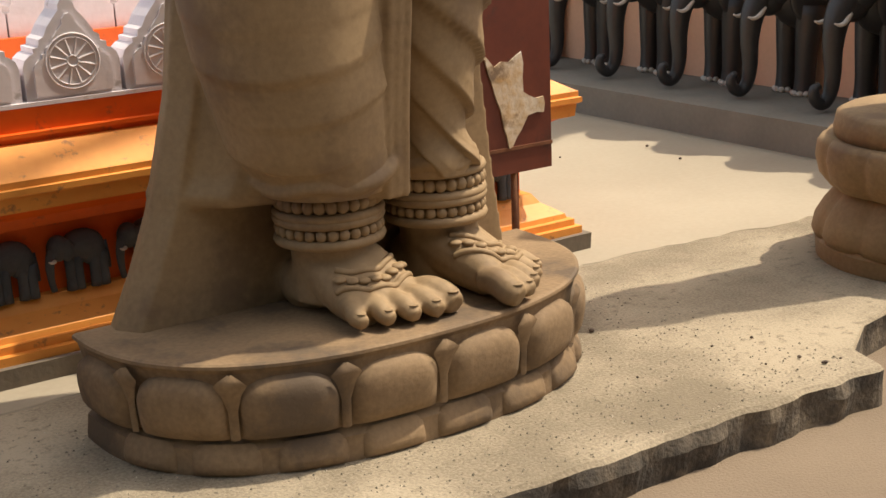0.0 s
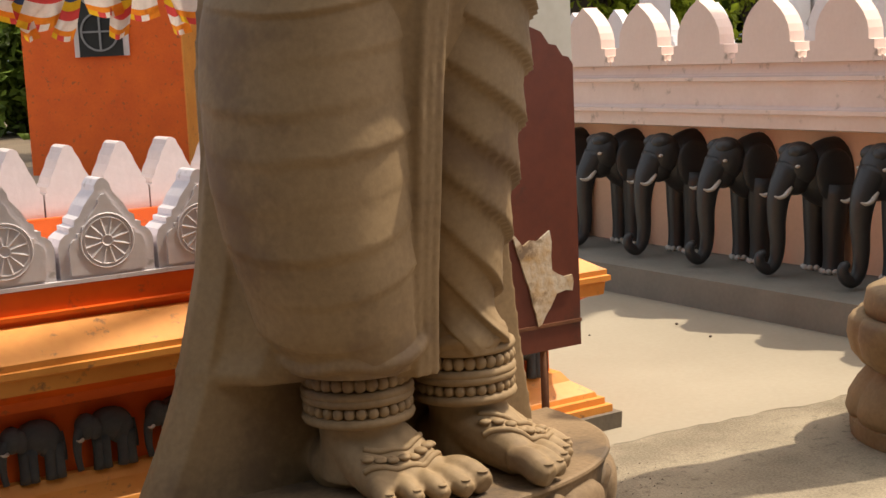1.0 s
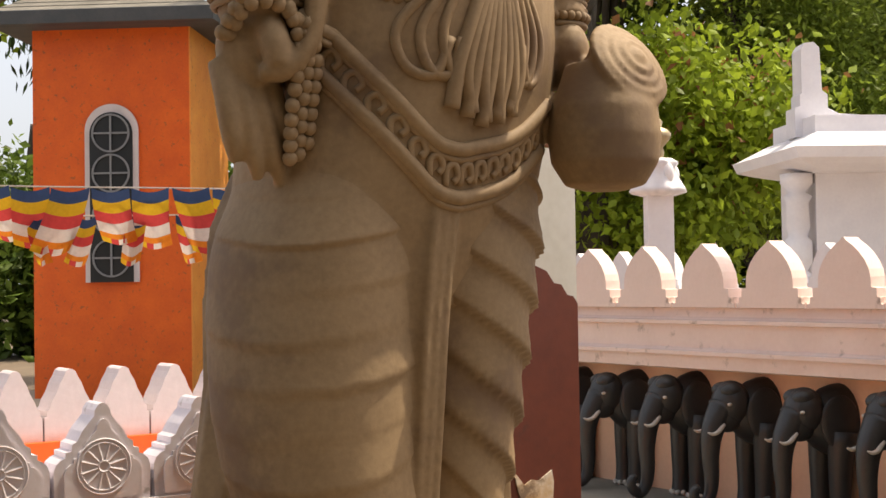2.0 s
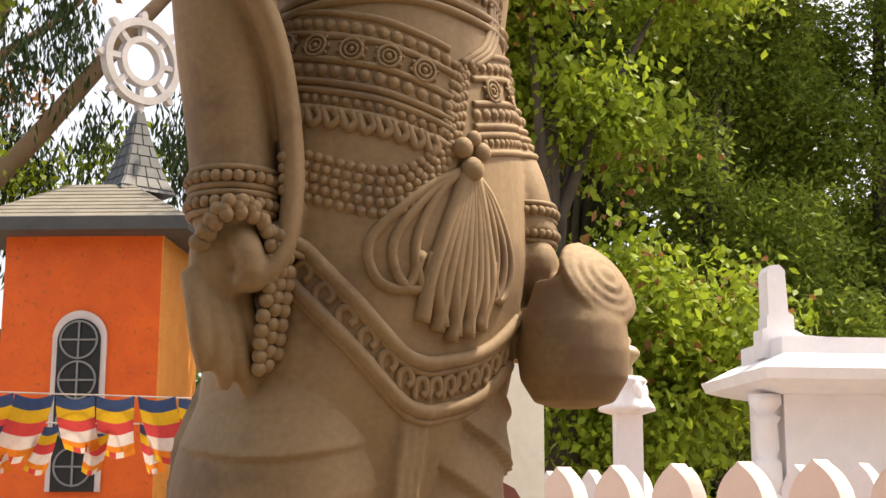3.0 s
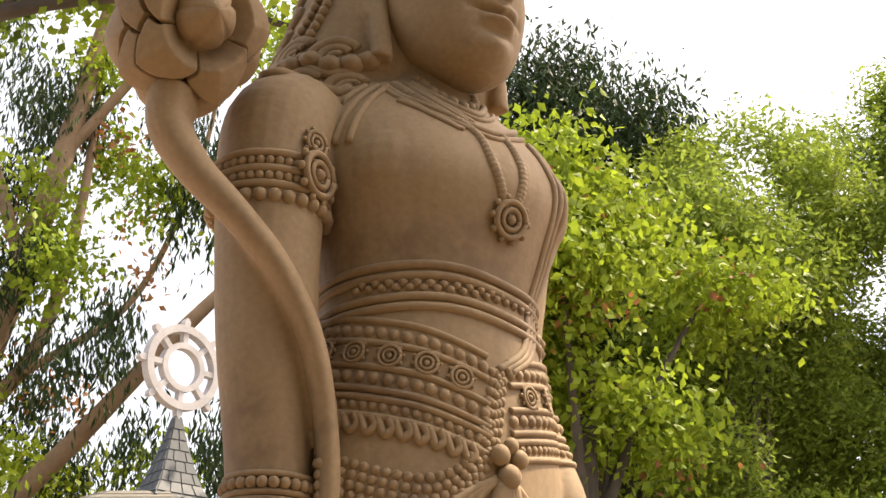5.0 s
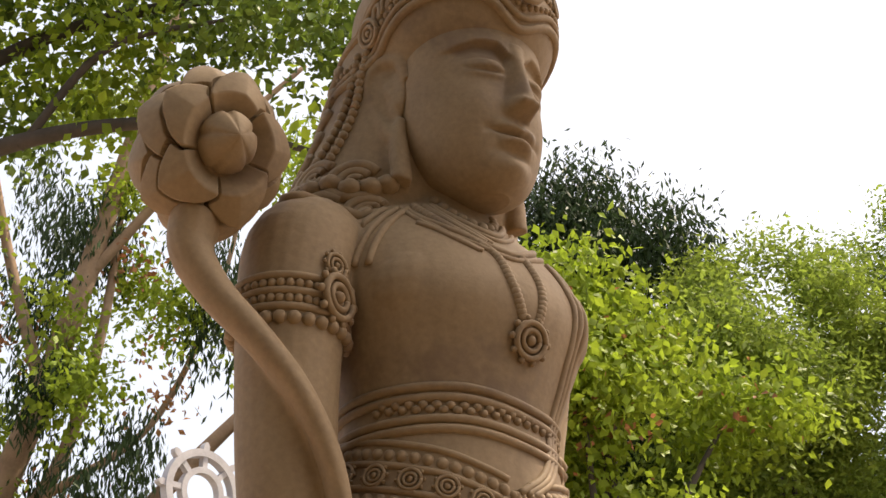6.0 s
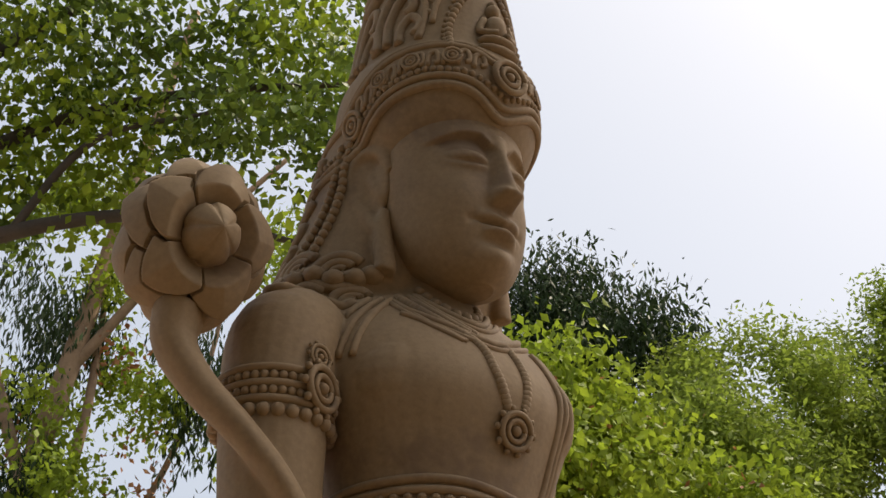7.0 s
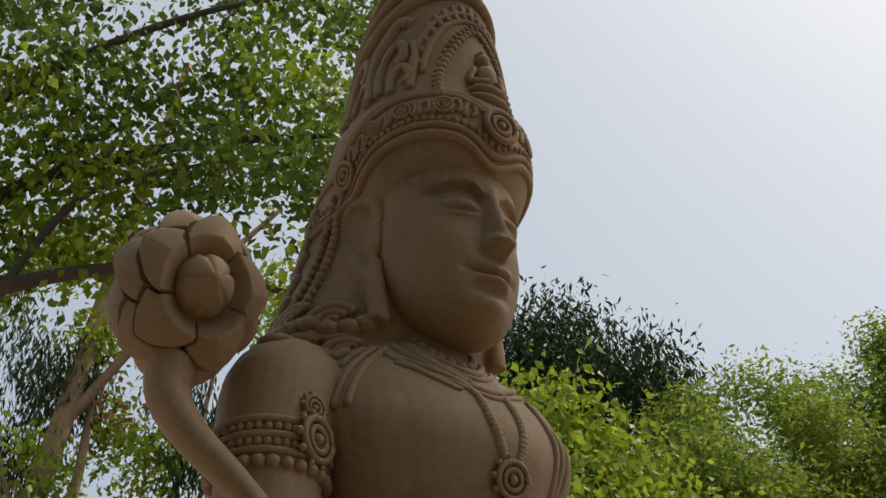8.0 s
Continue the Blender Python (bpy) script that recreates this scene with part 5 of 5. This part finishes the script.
# niche with a small seated figure on the front of the crown
for r_, k in ((0.0, 1.0), (0.03, 1.0)):
    P = spline([(-30 - 100 * r_, 0.80, 0), (-30 - 90 * r_, 0.92, 0), (-22 - 60 * r_, 1.04 + r_, 0), (-8, 1.15 + r_, 0), (0, 1.18 + r_, 0), (8, 1.15 + r_, 0), (22 + 60 * r_, 1.04 + r_, 0), (30 + 90 * r_, 0.92, 0), (30 + 100 * r_, 0.80, 0)], 120)
    last = None
    for p in P:
        q, nn = head_pt(p[0], p[1])
        if last is None or (q - last).length > 0.024:
            bead(q, 0.016 if r_ == 0 else 0.011)
            last = q
fc, fn = head_pt(0, 0.86)
for dz, r in ((-0.03, (0.085, 0.05, 0.022)), (0.01, (0.075, 0.05, 0.022)), (0.08, (0.042, 0.045, 0.06)), (0.17, (0.026, 0.032, 0.032)), (0.208, (0.014, 0.02, 0.02))):
    oval(orn, fc + fn * (0.0 - 0.12 * max(0, dz)) + Vector((0, 0, dz)), r, seg=12, ring=8)
for side in (-1, 1):
    tube(orn, [(*(fc + fn * -0.005 + Vector((side * 0.045, 0, 0.11))), 0.014), (*(fc + fn * 0.0 + Vector((side * 0.062, 0, 0.05))), 0.013), (*(fc + fn * 0.035 + Vector((side * 0.015, 0, 0.03))), 0.012)], seg=6, n=10)
# tall flame scrolls on the flanks of the crown
for d0 in (-140, -104, -68, 68, 104, 140):
    sg = 1 if d0 < 0 else -1
    head_wrap([(d0 - sg * 14, 0.87), (d0 - sg * 17, 1.0), (d0 - sg * 6, 1.13), (d0 + sg * 8, 1.22), (d0 + sg * 16, 1.20)], 0.024, 26)
    head_wrap([(d0 - sg * 6, 0.88), (d0 - sg * 8, 0.99), (d0 + sg * 2, 1.09), (d0 + sg * 11, 1.10), (d0 + sg * 13, 1.04), (d0 + sg * 8, 1.01)], 0.020, 26)
    head_wrap([(d0 + sg * 4, 0.87), (d0 + sg * 4, 0.94), (d0 + sg * 12, 0.99), (d0 + sg * 19, 0.95), (d0 + sg * 15, 0.90)], 0.018, 22)
    head_wrap([(d0 + sg * 18, 0.87), (d0 + sg * 22, 1.0), (d0 + sg * 20, 1.10)], 0.015, 14)
# ray teeth round the niche
for a in np.linspace(-1.35, 1.35, 17):
    p0, p1 = (41 * math.sin(a), 0.92 + 0.315 * math.cos(a)), (50 * math.sin(a), 0.93 + 0.385 * math.cos(a))
    head_wrap([p0, ((p0[0] + p1[0]) / 2, (p0[1] + p1[1]) / 2), p1], 0.011, 6)
for k_ in (1.0, 1.22):
    head_wrap([(41 * k_ * math.sin(a), 0.92 + 0.31 * (0.4 + 0.6 * k_) * math.cos(a)) for a in np.linspace(-1.5, 1.5, 15)], 0.012, 50)
head_wrap([(-110, 1.12), (-80, 1.24), (-50, 1.32), (-25, 1.36), (0, 1.38), (25, 1.36), (50, 1.32)], 0.030)
head_wrap([(-120, 1.2), (-85, 1.32), (-55, 1.42), (-25, 1.46), (0, 1.47), (25, 1.46)], 0.028)
head_wrap([(-120, 1.3), (-85, 1.42), (-55, 1.52), (-25, 1.56), (0, 1.57), (25, 1.56)], 0.020)
# hair strands and the pearl strings by the ear
for k in range(7):
    z = 0.0 + 0.085 * k
    head_wrap([(-165, z + 0.10), (-148, z + 0.06), (-132 + 3 * math.sin(k), z - 0.01), (-124, z + 0.03), (-130, z + 0.06)], 0.020, 24)
for d0 in (-101, -107):
    for k in range(15):
        p, nn = head_pt(d0 - 0.5 * k, 0.54 - 0.028 * k)
        bead(p + nn * 0.006, 0.016)
# curls of the hair where it lies on the shoulder
for cd, cz, cr in ((-97, 0.05, 0.9), (-112, 0.08, 0.8), (-122, 0.01, 0.9), (-106, -0.05, 0.8), (-128, 0.16, 0.8), (-92, -0.06, 0.7), (-134, 0.28, 0.8), (-128, 0.40, 0.7)):
    for k_, rr in ((1.0, 0.018), (0.6, 0.015), (0.25, 0.012)):
        head_wrap([(cd + 9 * cr * k_ * math.cos(a), cz + 0.065 * cr * k_ * math.sin(a)) for a in np.linspace(0.6, 5.9, 11)], rr, 26)
for k in range(5):
    p, nn = head_pt(-110 + 6 * k, 0.03 + 0.012 * math.sin(2.0 * k))
    oval(orn, p, (0.04, 0.04, 0.03), seg=8, ring=6)

bpy.data.objects.remove(probe)
tmp2 = bpy.data.meshes.new("face")
for f in orn.faces:
    f.smooth = True
bmesh.ops.recalc_face_normals(orn, faces=orn.faces)
face_bm.to_mesh(tmp2)
face_bm.free()
orn.from_mesh(tmp2)
orn.from_mesh(cast)
me = bpy.data.meshes.new("statue")
orn.to_mesh(me)
orn.free()
me.polygons.foreach_set("use_smooth", [True] * len(me.polygons))
me.materials.append(M_STATUE)
statue = new("statue", me)
statue.matrix_basis = STAT
tagged(statue, "tan cement standing statue with carved crown, jewellery, pot and lotus", "statue")

# ---- trees ----
def leaf_cloud(name, material, blobs, count, size, droop, parent, seed, shell=0.35, aspect=0.5, per=26, spread=(2.6, 2.6, 2.0)):
    """Many folded leaves, scattered in clumps over a set of ellipsoids (centre, radii)."""
    g = np.random.default_rng(seed)
    B = np.array([(*c, *r) for c, r in blobs], float)
    wgt = (B[:, 3] * B[:, 4] + B[:, 4] * B[:, 5] + B[:, 3] * B[:, 5])
    nclump = max(1, count // per)
    which = g.choice(len(B), nclump, p=wgt / wgt.sum())
    d = g.normal(size=(nclump, 3))
    d /= np.linalg.norm(d, axis=1)[:, None]
    rad = 1 - shell * g.random(nclump) ** 0.8
    clump = B[which, :3] + d * B[which, 3:] * rad[:, None] * (0.88 + 0.24 * g.random((nclump, 1)))
    pick = g.integers(0, nclump, count)
    base = clump[pick] + g.normal(size=(count, 3)) * size * np.array(spread)
    ax = g.normal(size=(count, 3)) * np.array([1, 1, 0.6])
    ax[:, 2] -= droop
    ax /= np.linalg.norm(ax, axis=1)[:, None]
    sd_ = np.cross(ax, g.normal(size=(count, 3)))
    sd_ /= np.linalg.norm(sd_, axis=1)[:, None] + 1e-9
    L = size * (0.6 + 0.8 * g.random((count, 1)))
    w = L * aspect * 0.5
    nrm = np.cross(ax, sd_)
    V = np.stack([base, base + ax * L * 0.45 + sd_ * w + nrm * w * 0.3, base + ax * L, base + ax * L * 0.45 - sd_ * w + nrm * w * 0.3], 1).reshape(-1, 3)
    i = np.arange(count)[:, None] * 4
    F = np.concatenate([i + [0, 1, 2], i + [0, 2, 3]], 1).reshape(-1, 3)
    me_ = bpy.data.meshes.new(name)
    me_.vertices.add(len(V))
    me_.vertices.foreach_set("co", V.ravel())
    me_.loops.add(F.size)
    me_.loops.foreach_set("vertex_index", F.ravel().astype(np.int32))
    me_.polygons.add(len(F))
    me_.polygons.foreach_set("loop_start", (np.arange(len(F)) * 3).astype(np.int32))
    me_.update(calc_edges=True)
    me_.validate()
    me_.materials.append(material)
    ob = new(name, me_)
    ob.parent = parent
    return ob


def limbs(parent, material, paths):
    for i, p in enumerate(paths):
        bm_ = bmesh.new()
        tube(bm_, p, seg=9, n=8 * len(p))
        part("trunk" if i == 0 else "limb", bm_, material, parent, smooth=True)


def blobs_in(g, n, lo, hi, rmin, rmax):
    return [((g.uniform(lo[0], hi[0]), g.uniform(lo[1], hi[1]), g.uniform(lo[2], hi[2])), (g.uniform(rmin, rmax), g.uniform(rmin, rmax), g.uniform(rmin, rmax) * 0.8)) for _ in range(n)]


def grown_tree(name, x, y, h, label, leaf, bark, blobs, count, size, droop, seed, trunk_r=0.25, aspect=0.5, shell=0.4, extra=None):
    t_ = empty(name, pose(x, y, 0))
    tagged(t_, label, "tree")
    g = random.Random(seed)
    paths = [[(0, 0, -0.05, trunk_r * 1.25), (0.1, 0, h * 0.25, trunk_r), (-0.05, 0.1, h * 0.5, trunk_r * 0.75), (0.1, 0, h * 0.8, trunk_r * 0.35)]]
    for c, r in blobs[:9]:
        z0 = min(h * 0.55, c[2] * g.uniform(0.35, 0.6))
        paths.append([(0.05, 0.02, z0, trunk_r * 0.45), (c[0] * 0.4, c[1] * 0.4, (z0 + c[2]) / 2, trunk_r * 0.30), (c[0] * 0.9, c[1] * 0.9, c[2], trunk_r * 0.10)])
    limbs(t_, bark, paths)
    leaf_cloud("crown", leaf, blobs, count, size, droop, t_, seed, shell, aspect, per=36, spread=(2.0, 2.0, 1.7))
    if extra:
        leaf_cloud("young_leaves", extra[0], blobs, extra[1], size, droop, t_, seed + 50, shell, aspect)
    return t_


g = random.Random(11)
# bright drooping tree behind the statue's far side
bl = blobs_in(g, 16, (-1.7, -1.0, 3.6), (2.5, 1.2, 11.3), 0.9, 1.7) + [((1.0, 0, 2.6), (1.6, 1.2, 1.3))]
grown_tree("tree", 2.4, 20.0, 12.5, "tall tree with bright green drooping heart-shaped leaves", M_LEAF, M_DARKBARK, bl, 42000, 0.165, 0.9, 21, aspect=0.62, shell=0.6, extra=(M_LEAFRED, 900))
# dark dense tree that tops the row
bl = blobs_in(g, 12, (-1.4, -1, 9.0), (2.0, 1, 15.2), 1.1, 1.6)
bl += [((x + g.uniform(-0.2, 0.2), g.uniform(-0.8, 0.8), 17.6 - 0.85 * abs(x + 0.6) - d), (g.uniform(0.45, 0.8), 0.7, g.uniform(0.7, 1.1))) for x in (-1.5, -1.0, -0.5, 0.1, 0.7, 1.3, 1.9) for d in (0.0, 1.3)]
grown_tree("tree", 3.4, 26.5, 17.0, "tall dark green mast-like tree with hanging leaves", M_LEAFDK, M_DARKBARK, bl, 60000, 0.20, 1.6, 22, aspect=0.30, shell=0.5)
# feathery trees to the far side
bl = blobs_in(g, 16, (-2.6, -1.5, 3.0), (2.6, 1.5, 13.6), 1.1, 1.9)
bl = [((max(x, -1.2), y, z), r) for (x, y, z), r in bl] + blobs_in(g, 16, (-1.6, -1.5, 10.0), (2.0, 1.5, 15.1), 0.4, 0.9)
grown_tree("tree", 6.2, 25.0, 14.0, "broad feathery mid-green tree", M_LEAFMID, M_DARKBARK, bl, 120000, 0.15, 0.5, 23, aspect=0.40, shell=0.6)
bl = blobs_in(g, 16, (-2.2, -1.5, 3.0), (3.2, 1.5, 15.2), 1.1, 1.9)
bl += blobs_in(g, 18, (-2.4, -1.5, 13.0), (3.4, 1.5, 17.2), 0.4, 0.9)
grown_tree("tree", 10.2, 27.0, 15.5, "broad feathery mid-green tree", M_LEAFMID, M_DARKBARK, bl, 120000, 0.155, 0.5, 24, aspect=0.40, shell=0.6)
# dark undergrowth and far crowns that close the view
for i, x in enumerate((-15, -9.5, -4, 1.5, 6, 11, 16)):
    bl = blobs_in(g, 10, (-3.0, -1.5, 0.8), (3.0, 1.5, 12.0 if x > -3 else 3.4), 1.2, 2.0)
    grown_tree("bush", x, 33.0, 7.0, "shaded green thicket behind the court", M_LEAFFIG, M_DARKBARK, bl, 30000 if x > -3 else 17000, 0.32, 0.5, 40 + i, aspect=0.45, shell=0.6)

# unseen trees added behind the viewer: they close that side and cut sky light
for i, x in enumerate((-11, -5.5, 0, 5.5, 11)):
    bl = blobs_in(g, 12, (-2.6, -1.2, 1.5), (2.6, 1.2, 10.0), 1.4, 2.2)
    grown_tree("tree", x, -9.0, 10.0, "unseen broad-leaved tree added behind the viewer to block sky light", M_LEAFDK, M_DARKBARK, bl, 7000, 0.55, 0.5, 90 + i, aspect=0.55, shell=0.6)

# gum tree by the tower: bare pinkish limbs, thin hanging foliage
gum = empty("gum_tree", pose(-9.6, 24.0, -1.2) @ Matrix.Scale(1.75, 4))
tagged(gum, "gum tree with bare pinkish limbs and sparse hanging leaves", "tree")
limbs(gum, M_BARK, [
    [(0, 0, -0.05, 0.24), (0.2, 0, 3.0, 0.2), (0.5, 0, 5.0, 0.17), (1.1, 0, 7.6, 0.14), (1.6, 0, 10.5, 0.10), (2.2, 0, 14, 0.05)],
    [(0.3, 0, 3.7, 0.13), (1.5, 0, 4.9, 0.11), (2.6, -0.1, 6.2, 0.09), (3.5, 0, 7.3, 0.06), (4.4, 0.1, 8.4, 0.03)],
    [(0.5, 0, 5.2, 0.10), (1.2, 0.2, 6.3, 0.08), (1.5, 0.2, 8.0, 0.06), (1.5, 0.3, 10.0, 0.03)],
    [(1.0, 0, 7.2, 0.08), (0.3, 0.1, 9.0, 0.06), (-0.3, 0, 11.0, 0.03)],
    [(1.3, 0, 8.6, 0.07), (2.4, 0, 10.2, 0.05), (3.6, 0, 11.6, 0.03)],
    [(1.2, 0, 6.0, 0.05), (2.2, 0.3, 7.0, 0.04), (2.8, 0.3, 8.8, 0.03), (3.0, 0.2, 10.5, 0.015)]])
gb = blobs_in(g, 40, (-1.0, -0.9, 3.6), (4.6, 0.9, 10.6), 0.35, 0.75)
leaf_cloud("foliage", M_LEAFDK, gb, 21000, 0.13, 3.0, gum, 61, 0.9, 0.22, per=60, spread=(1.0, 1.0, 1.7))
gb = blobs_in(g, 22, (-0.6, -0.9, 4.2), (4.2, 0.9, 10.6), 0.35, 0.7)
leaf_cloud("young_foliage", M_LEAF, gb, 12000, 0.095, 0.9, gum, 62, 0.9, 0.6, per=40, spread=(1.7, 1.7, 1.5))
gb = blobs_in(g, 8, (-0.4, -0.9, 5.5), (3.0, 0.9, 9.0), 0.3, 0.5)
leaf_cloud("russet_foliage", M_LEAFRED, gb, 700, 0.085, 0.9, gum, 63, 0.9, 0.6)

# fig tree that reaches over from behind the statue
fig = empty("fig_tree", pose(-7.4, 11.5, 0))
tagged(fig, "spreading fig tree with heart-shaped green leaves", "tree")
limbs(fig, M_DARKBARK, [
    [(0, 0, -0.05, 0.32), (0.3, 0, 4.0, 0.28), (0.6, 0, 7.5, 0.22), (1.4, 0, 10.5, 0.15), (2.5, 0, 13.5, 0.06)],
    [(0.5, 0, 7.0, 0.14), (2.2, 0, 8.6, 0.10), (4.0, 0, 9.2, 0.07), (5.6, 0, 9.0, 0.04), (6.6, 0, 8.6, 0.02)],
    [(0.8, 0, 8.2, 0.12), (2.6, 0.2, 10.2, 0.08), (4.4, 0.3, 11.0, 0.06), (6.4, 0.3, 11.2, 0.03)],
    [(1.2, 0, 9.6, 0.10), (2.8, -0.2, 11.4, 0.07), (4.8, -0.2, 12.6, 0.04), (7.0, 0, 13.2, 0.02)],
    [(3.0, 0, 8.9, 0.05), (3.8, -0.2, 10.0, 0.04), (5.0, -0.2, 10.4, 0.02)]])
gb = blobs_in(g, 80, (1.2, -1.2, 9.3), (6.7, 1.2, 14.0), 0.3, 0.75)
leaf_cloud("foliage", M_LEAFFIG, gb, 11500, 0.125, 0.9, fig, 71, 0.9, 0.66, per=44, spread=(2.0, 2.0, 1.7))
gb = blobs_in(g, 16, (1.6, -1.0, 8.4), (6.6, 1.0, 12.0), 0.4, 0.8)
leaf_cloud("young_foliage", M_LEAF, gb, 4200, 0.125, 0.9, fig, 72, 0.9, 0.66)

# an unseen second fig bough, added over the viewer's side to block sky light
bm = bmesh.new()
tube(bm, [(0.6, 0, 7.8, 0.16), (1.6, -3.0, 9.0, 0.13), (3.2, -6.5, 9.8, 0.09), (5.6, -9.5, 10.2, 0.05), (7.4, -11.0, 10.4, 0.02)], seg=9, n=40)
part("limb", bm, M_DARKBARK, fig, smooth=True)
gb = blobs_in(g, 26, (3.4, -12.6, 9.2), (8.6, -8.4, 10.8), 0.5, 0.9)
leaf_cloud("foliage", M_LEAFFIG, gb, 14000, 0.15, 0.7, fig, 77, 0.9, 0.66, per=30, spread=(1.8, 1.8, 1.5))

# unseen tree, added so that its bough over the court shades the statue's head
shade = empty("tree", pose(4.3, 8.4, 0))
tagged(shade, "unseen leafy tree added with a long bough that shades the statue", "tree")
limbs(shade, M_DARKBARK, [
    [(0, 0, -0.05, 0.22), (0.1, 0.1, 3.0, 0.18), (0.2, 0.1, 6.0, 0.14), (0.3, 0, 8.5, 0.10), (0.6, 0, 10.8, 0.04)],
    [(0.2, 0.1, 7.0, 0.09), (0.1, -1.2, 8.6, 0.07), (-0.4, -2.6, 9.7, 0.05), (-1.4, -3.7, 10.2, 0.02)]])
gb = [((-1.55, -3.6, 10.2), (0.55, 0.6, 0.45)), ((-0.98, -3.5, 10.0), (0.55, 0.6, 0.45)), ((-1.28, -3.7, 10.6), (0.6, 0.6, 0.45)), ((-0.48, -3.9, 10.3), (0.35, 0.35, 0.3))]
leaf_cloud("foliage", M_LEAFFIG, gb, 3800, 0.125, 0.7, shade, 75, 0.9, 0.66, per=24, spread=(1.6, 1.6, 1.4))

# ---- bunting ----
def flag_mesh(w, h, seed, skew):
    """A small prayer flag: five colour bands across, hung by its upper edge, blown to one side."""
    rr = random.Random(seed)
    b = bmesh.new()
    nx, nz = 8, 10
    ph = rr.uniform(0, 6)
    grid = [[b.verts.new((w * i / nx + skew * h * (j / nz) ** 1.4, 0.035 * math.sin(ph + 5 * i / nx + 2.5 * j / nz) * (j / nz) + 0.06 * (j / nz) ** 2, -h * j / nz - 0.02 * math.sin(math.pi * i / nx))) for i in range(nx + 1)] for j in range(nz + 1)]
    for j in range(nz):
        for i in range(nx):
            f = b.faces.new((grid[j][i], grid[j][i + 1], grid[j + 1][i + 1], grid[j + 1][i]))
            f.material_index = j // 2 if j < 8 else (4 if j == 8 else (i // 2 + 1) % 5)
            f.smooth = True
    return b


bunt = empty("bunting", pose(-0.93, 6.0, 2.0))
tagged(bunt, "string of small five-coloured prayer flags", "bunting")
bm = bmesh.new()
tube(bm, [(-1.6, 0.3, 0.06, 0.004), (-0.9, 0.1, 0.022, 0.004), (-0.4, 0.05, 0.005, 0.004), (0.3, 0, -0.01, 0.004), (1.2, 0, 0.03, 0.004)], seg=6, n=30)
part("string", bm, FLAGS[3], bunt)
bm = bmesh.new()
tube(bm, [(-1.6, 0.3, -0.09, 0.004), (-0.7, 0.1, -0.115, 0.004), (0.3, 0.05, -0.12, 0.004), (1.2, 0, -0.1, 0.004)], seg=6, n=30)
part("string", bm, FLAGS[3], bunt)
for k in range(-7, 6):
    x = 0.178 * k
    z = 0.02 * (x + 0.2) ** 2 * 1.5 - 0.002
    part("flag", flag_mesh(0.168, 0.235 + 0.02 * (k % 3), 80 + k, (0.02, -0.35, 0.10, -0.02, 0.30)[k % 5]), FLAGS, bunt, m=pose(x, 0.02, z, 6 * math.sin(k * 1.9), 0, 6 * math.sin(k)))
for k in range(-6, 5):
    x = 0.22 * k + 0.05
    part("flag", flag_mesh(0.09, 0.20, 120 + k, (-0.30, -0.15, 0.1)[k % 3]), FLAGS, bunt, m=pose(x, 0.06, -0.118, -8, 0, 10 * math.sin(2 * k)))

# ---- droppings and chips on the slab ----
rp = random.Random(5)
pebble = None
for k in range(20):
    uu, vv = rp.uniform(1.9, 3.0), rp.uniform(2.4, 3.3)
    if rp.random() < 0.3:
        uu, vv = rp.uniform(2.5, 4.6), rp.uniform(3.4, 5.2)
    z = FLOOR + (0.010 if vv > 3.62 else 0)
    m = YARD @ pose(uu, vv, z + 0.004, 0, 0, rp.uniform(0, 360)) @ Matrix.Scale(rp.uniform(0.5, 1.0), 4)
    if pebble is None:
        bm = bmesh.new()
        oval(bm, (0, 0, 0.003), (0.011, 0.009, 0.007), seg=8, ring=6)
        pebble = obj("seed_pod", bm, M_PEBBLE, m=m, smooth=True)
        tagged(pebble, "small dry brown seed pod lying on the concrete", "seed pod", "seed pods on the slab")
    else:
        copy_thing(pebble, m)

# ---- loose grit on the slab ----
gg = np.random.default_rng(7)
n = 2600
cx, cy = gg.uniform(0.3, 3.0, n), 2.36 + 1.1 * gg.random(n) ** 1.3
sz = gg.uniform(0.0015, 0.0055, n)
off = np.array([(1, 0, 0), (-0.5, 0.86, 0), (-0.5, -0.86, 0), (0, 0, 0.9)])
ang = gg.uniform(0, 6.28, n)
V = np.zeros((n, 4, 3))
V[:, :, 0] = cx[:, None] + sz[:, None] * (off[:, 0] * np.cos(ang)[:, None] - off[:, 1] * np.sin(ang)[:, None])
V[:, :, 1] = cy[:, None] + sz[:, None] * (off[:, 0] * np.sin(ang)[:, None] + off[:, 1] * np.cos(ang)[:, None])
V[:, :, 2] = FLOOR - 0.001 + sz[:, None] * off[:, 2]
F = (np.arange(n)[:, None, None] * 4 + np.array([(0, 1, 3), (1, 2, 3), (2, 0, 3), (0, 2, 1)])[None]).reshape(-1, 3)
me = bpy.data.meshes.new("grit")
me.from_pydata(V.reshape(-1, 3).tolist(), [], F.tolist())
me.materials.append(mat("grit", (0.36, 0.31, 0.24), (0.20, 0.17, 0.13), rough=0.95, scale=30, fine=120, bump=0.0, rnd=0.6))
grit = new("grit", me)
grit.matrix_basis = YARD
tagged(grit, "loose grit and crumbs on the worn concrete", "grit", kind="stuff")
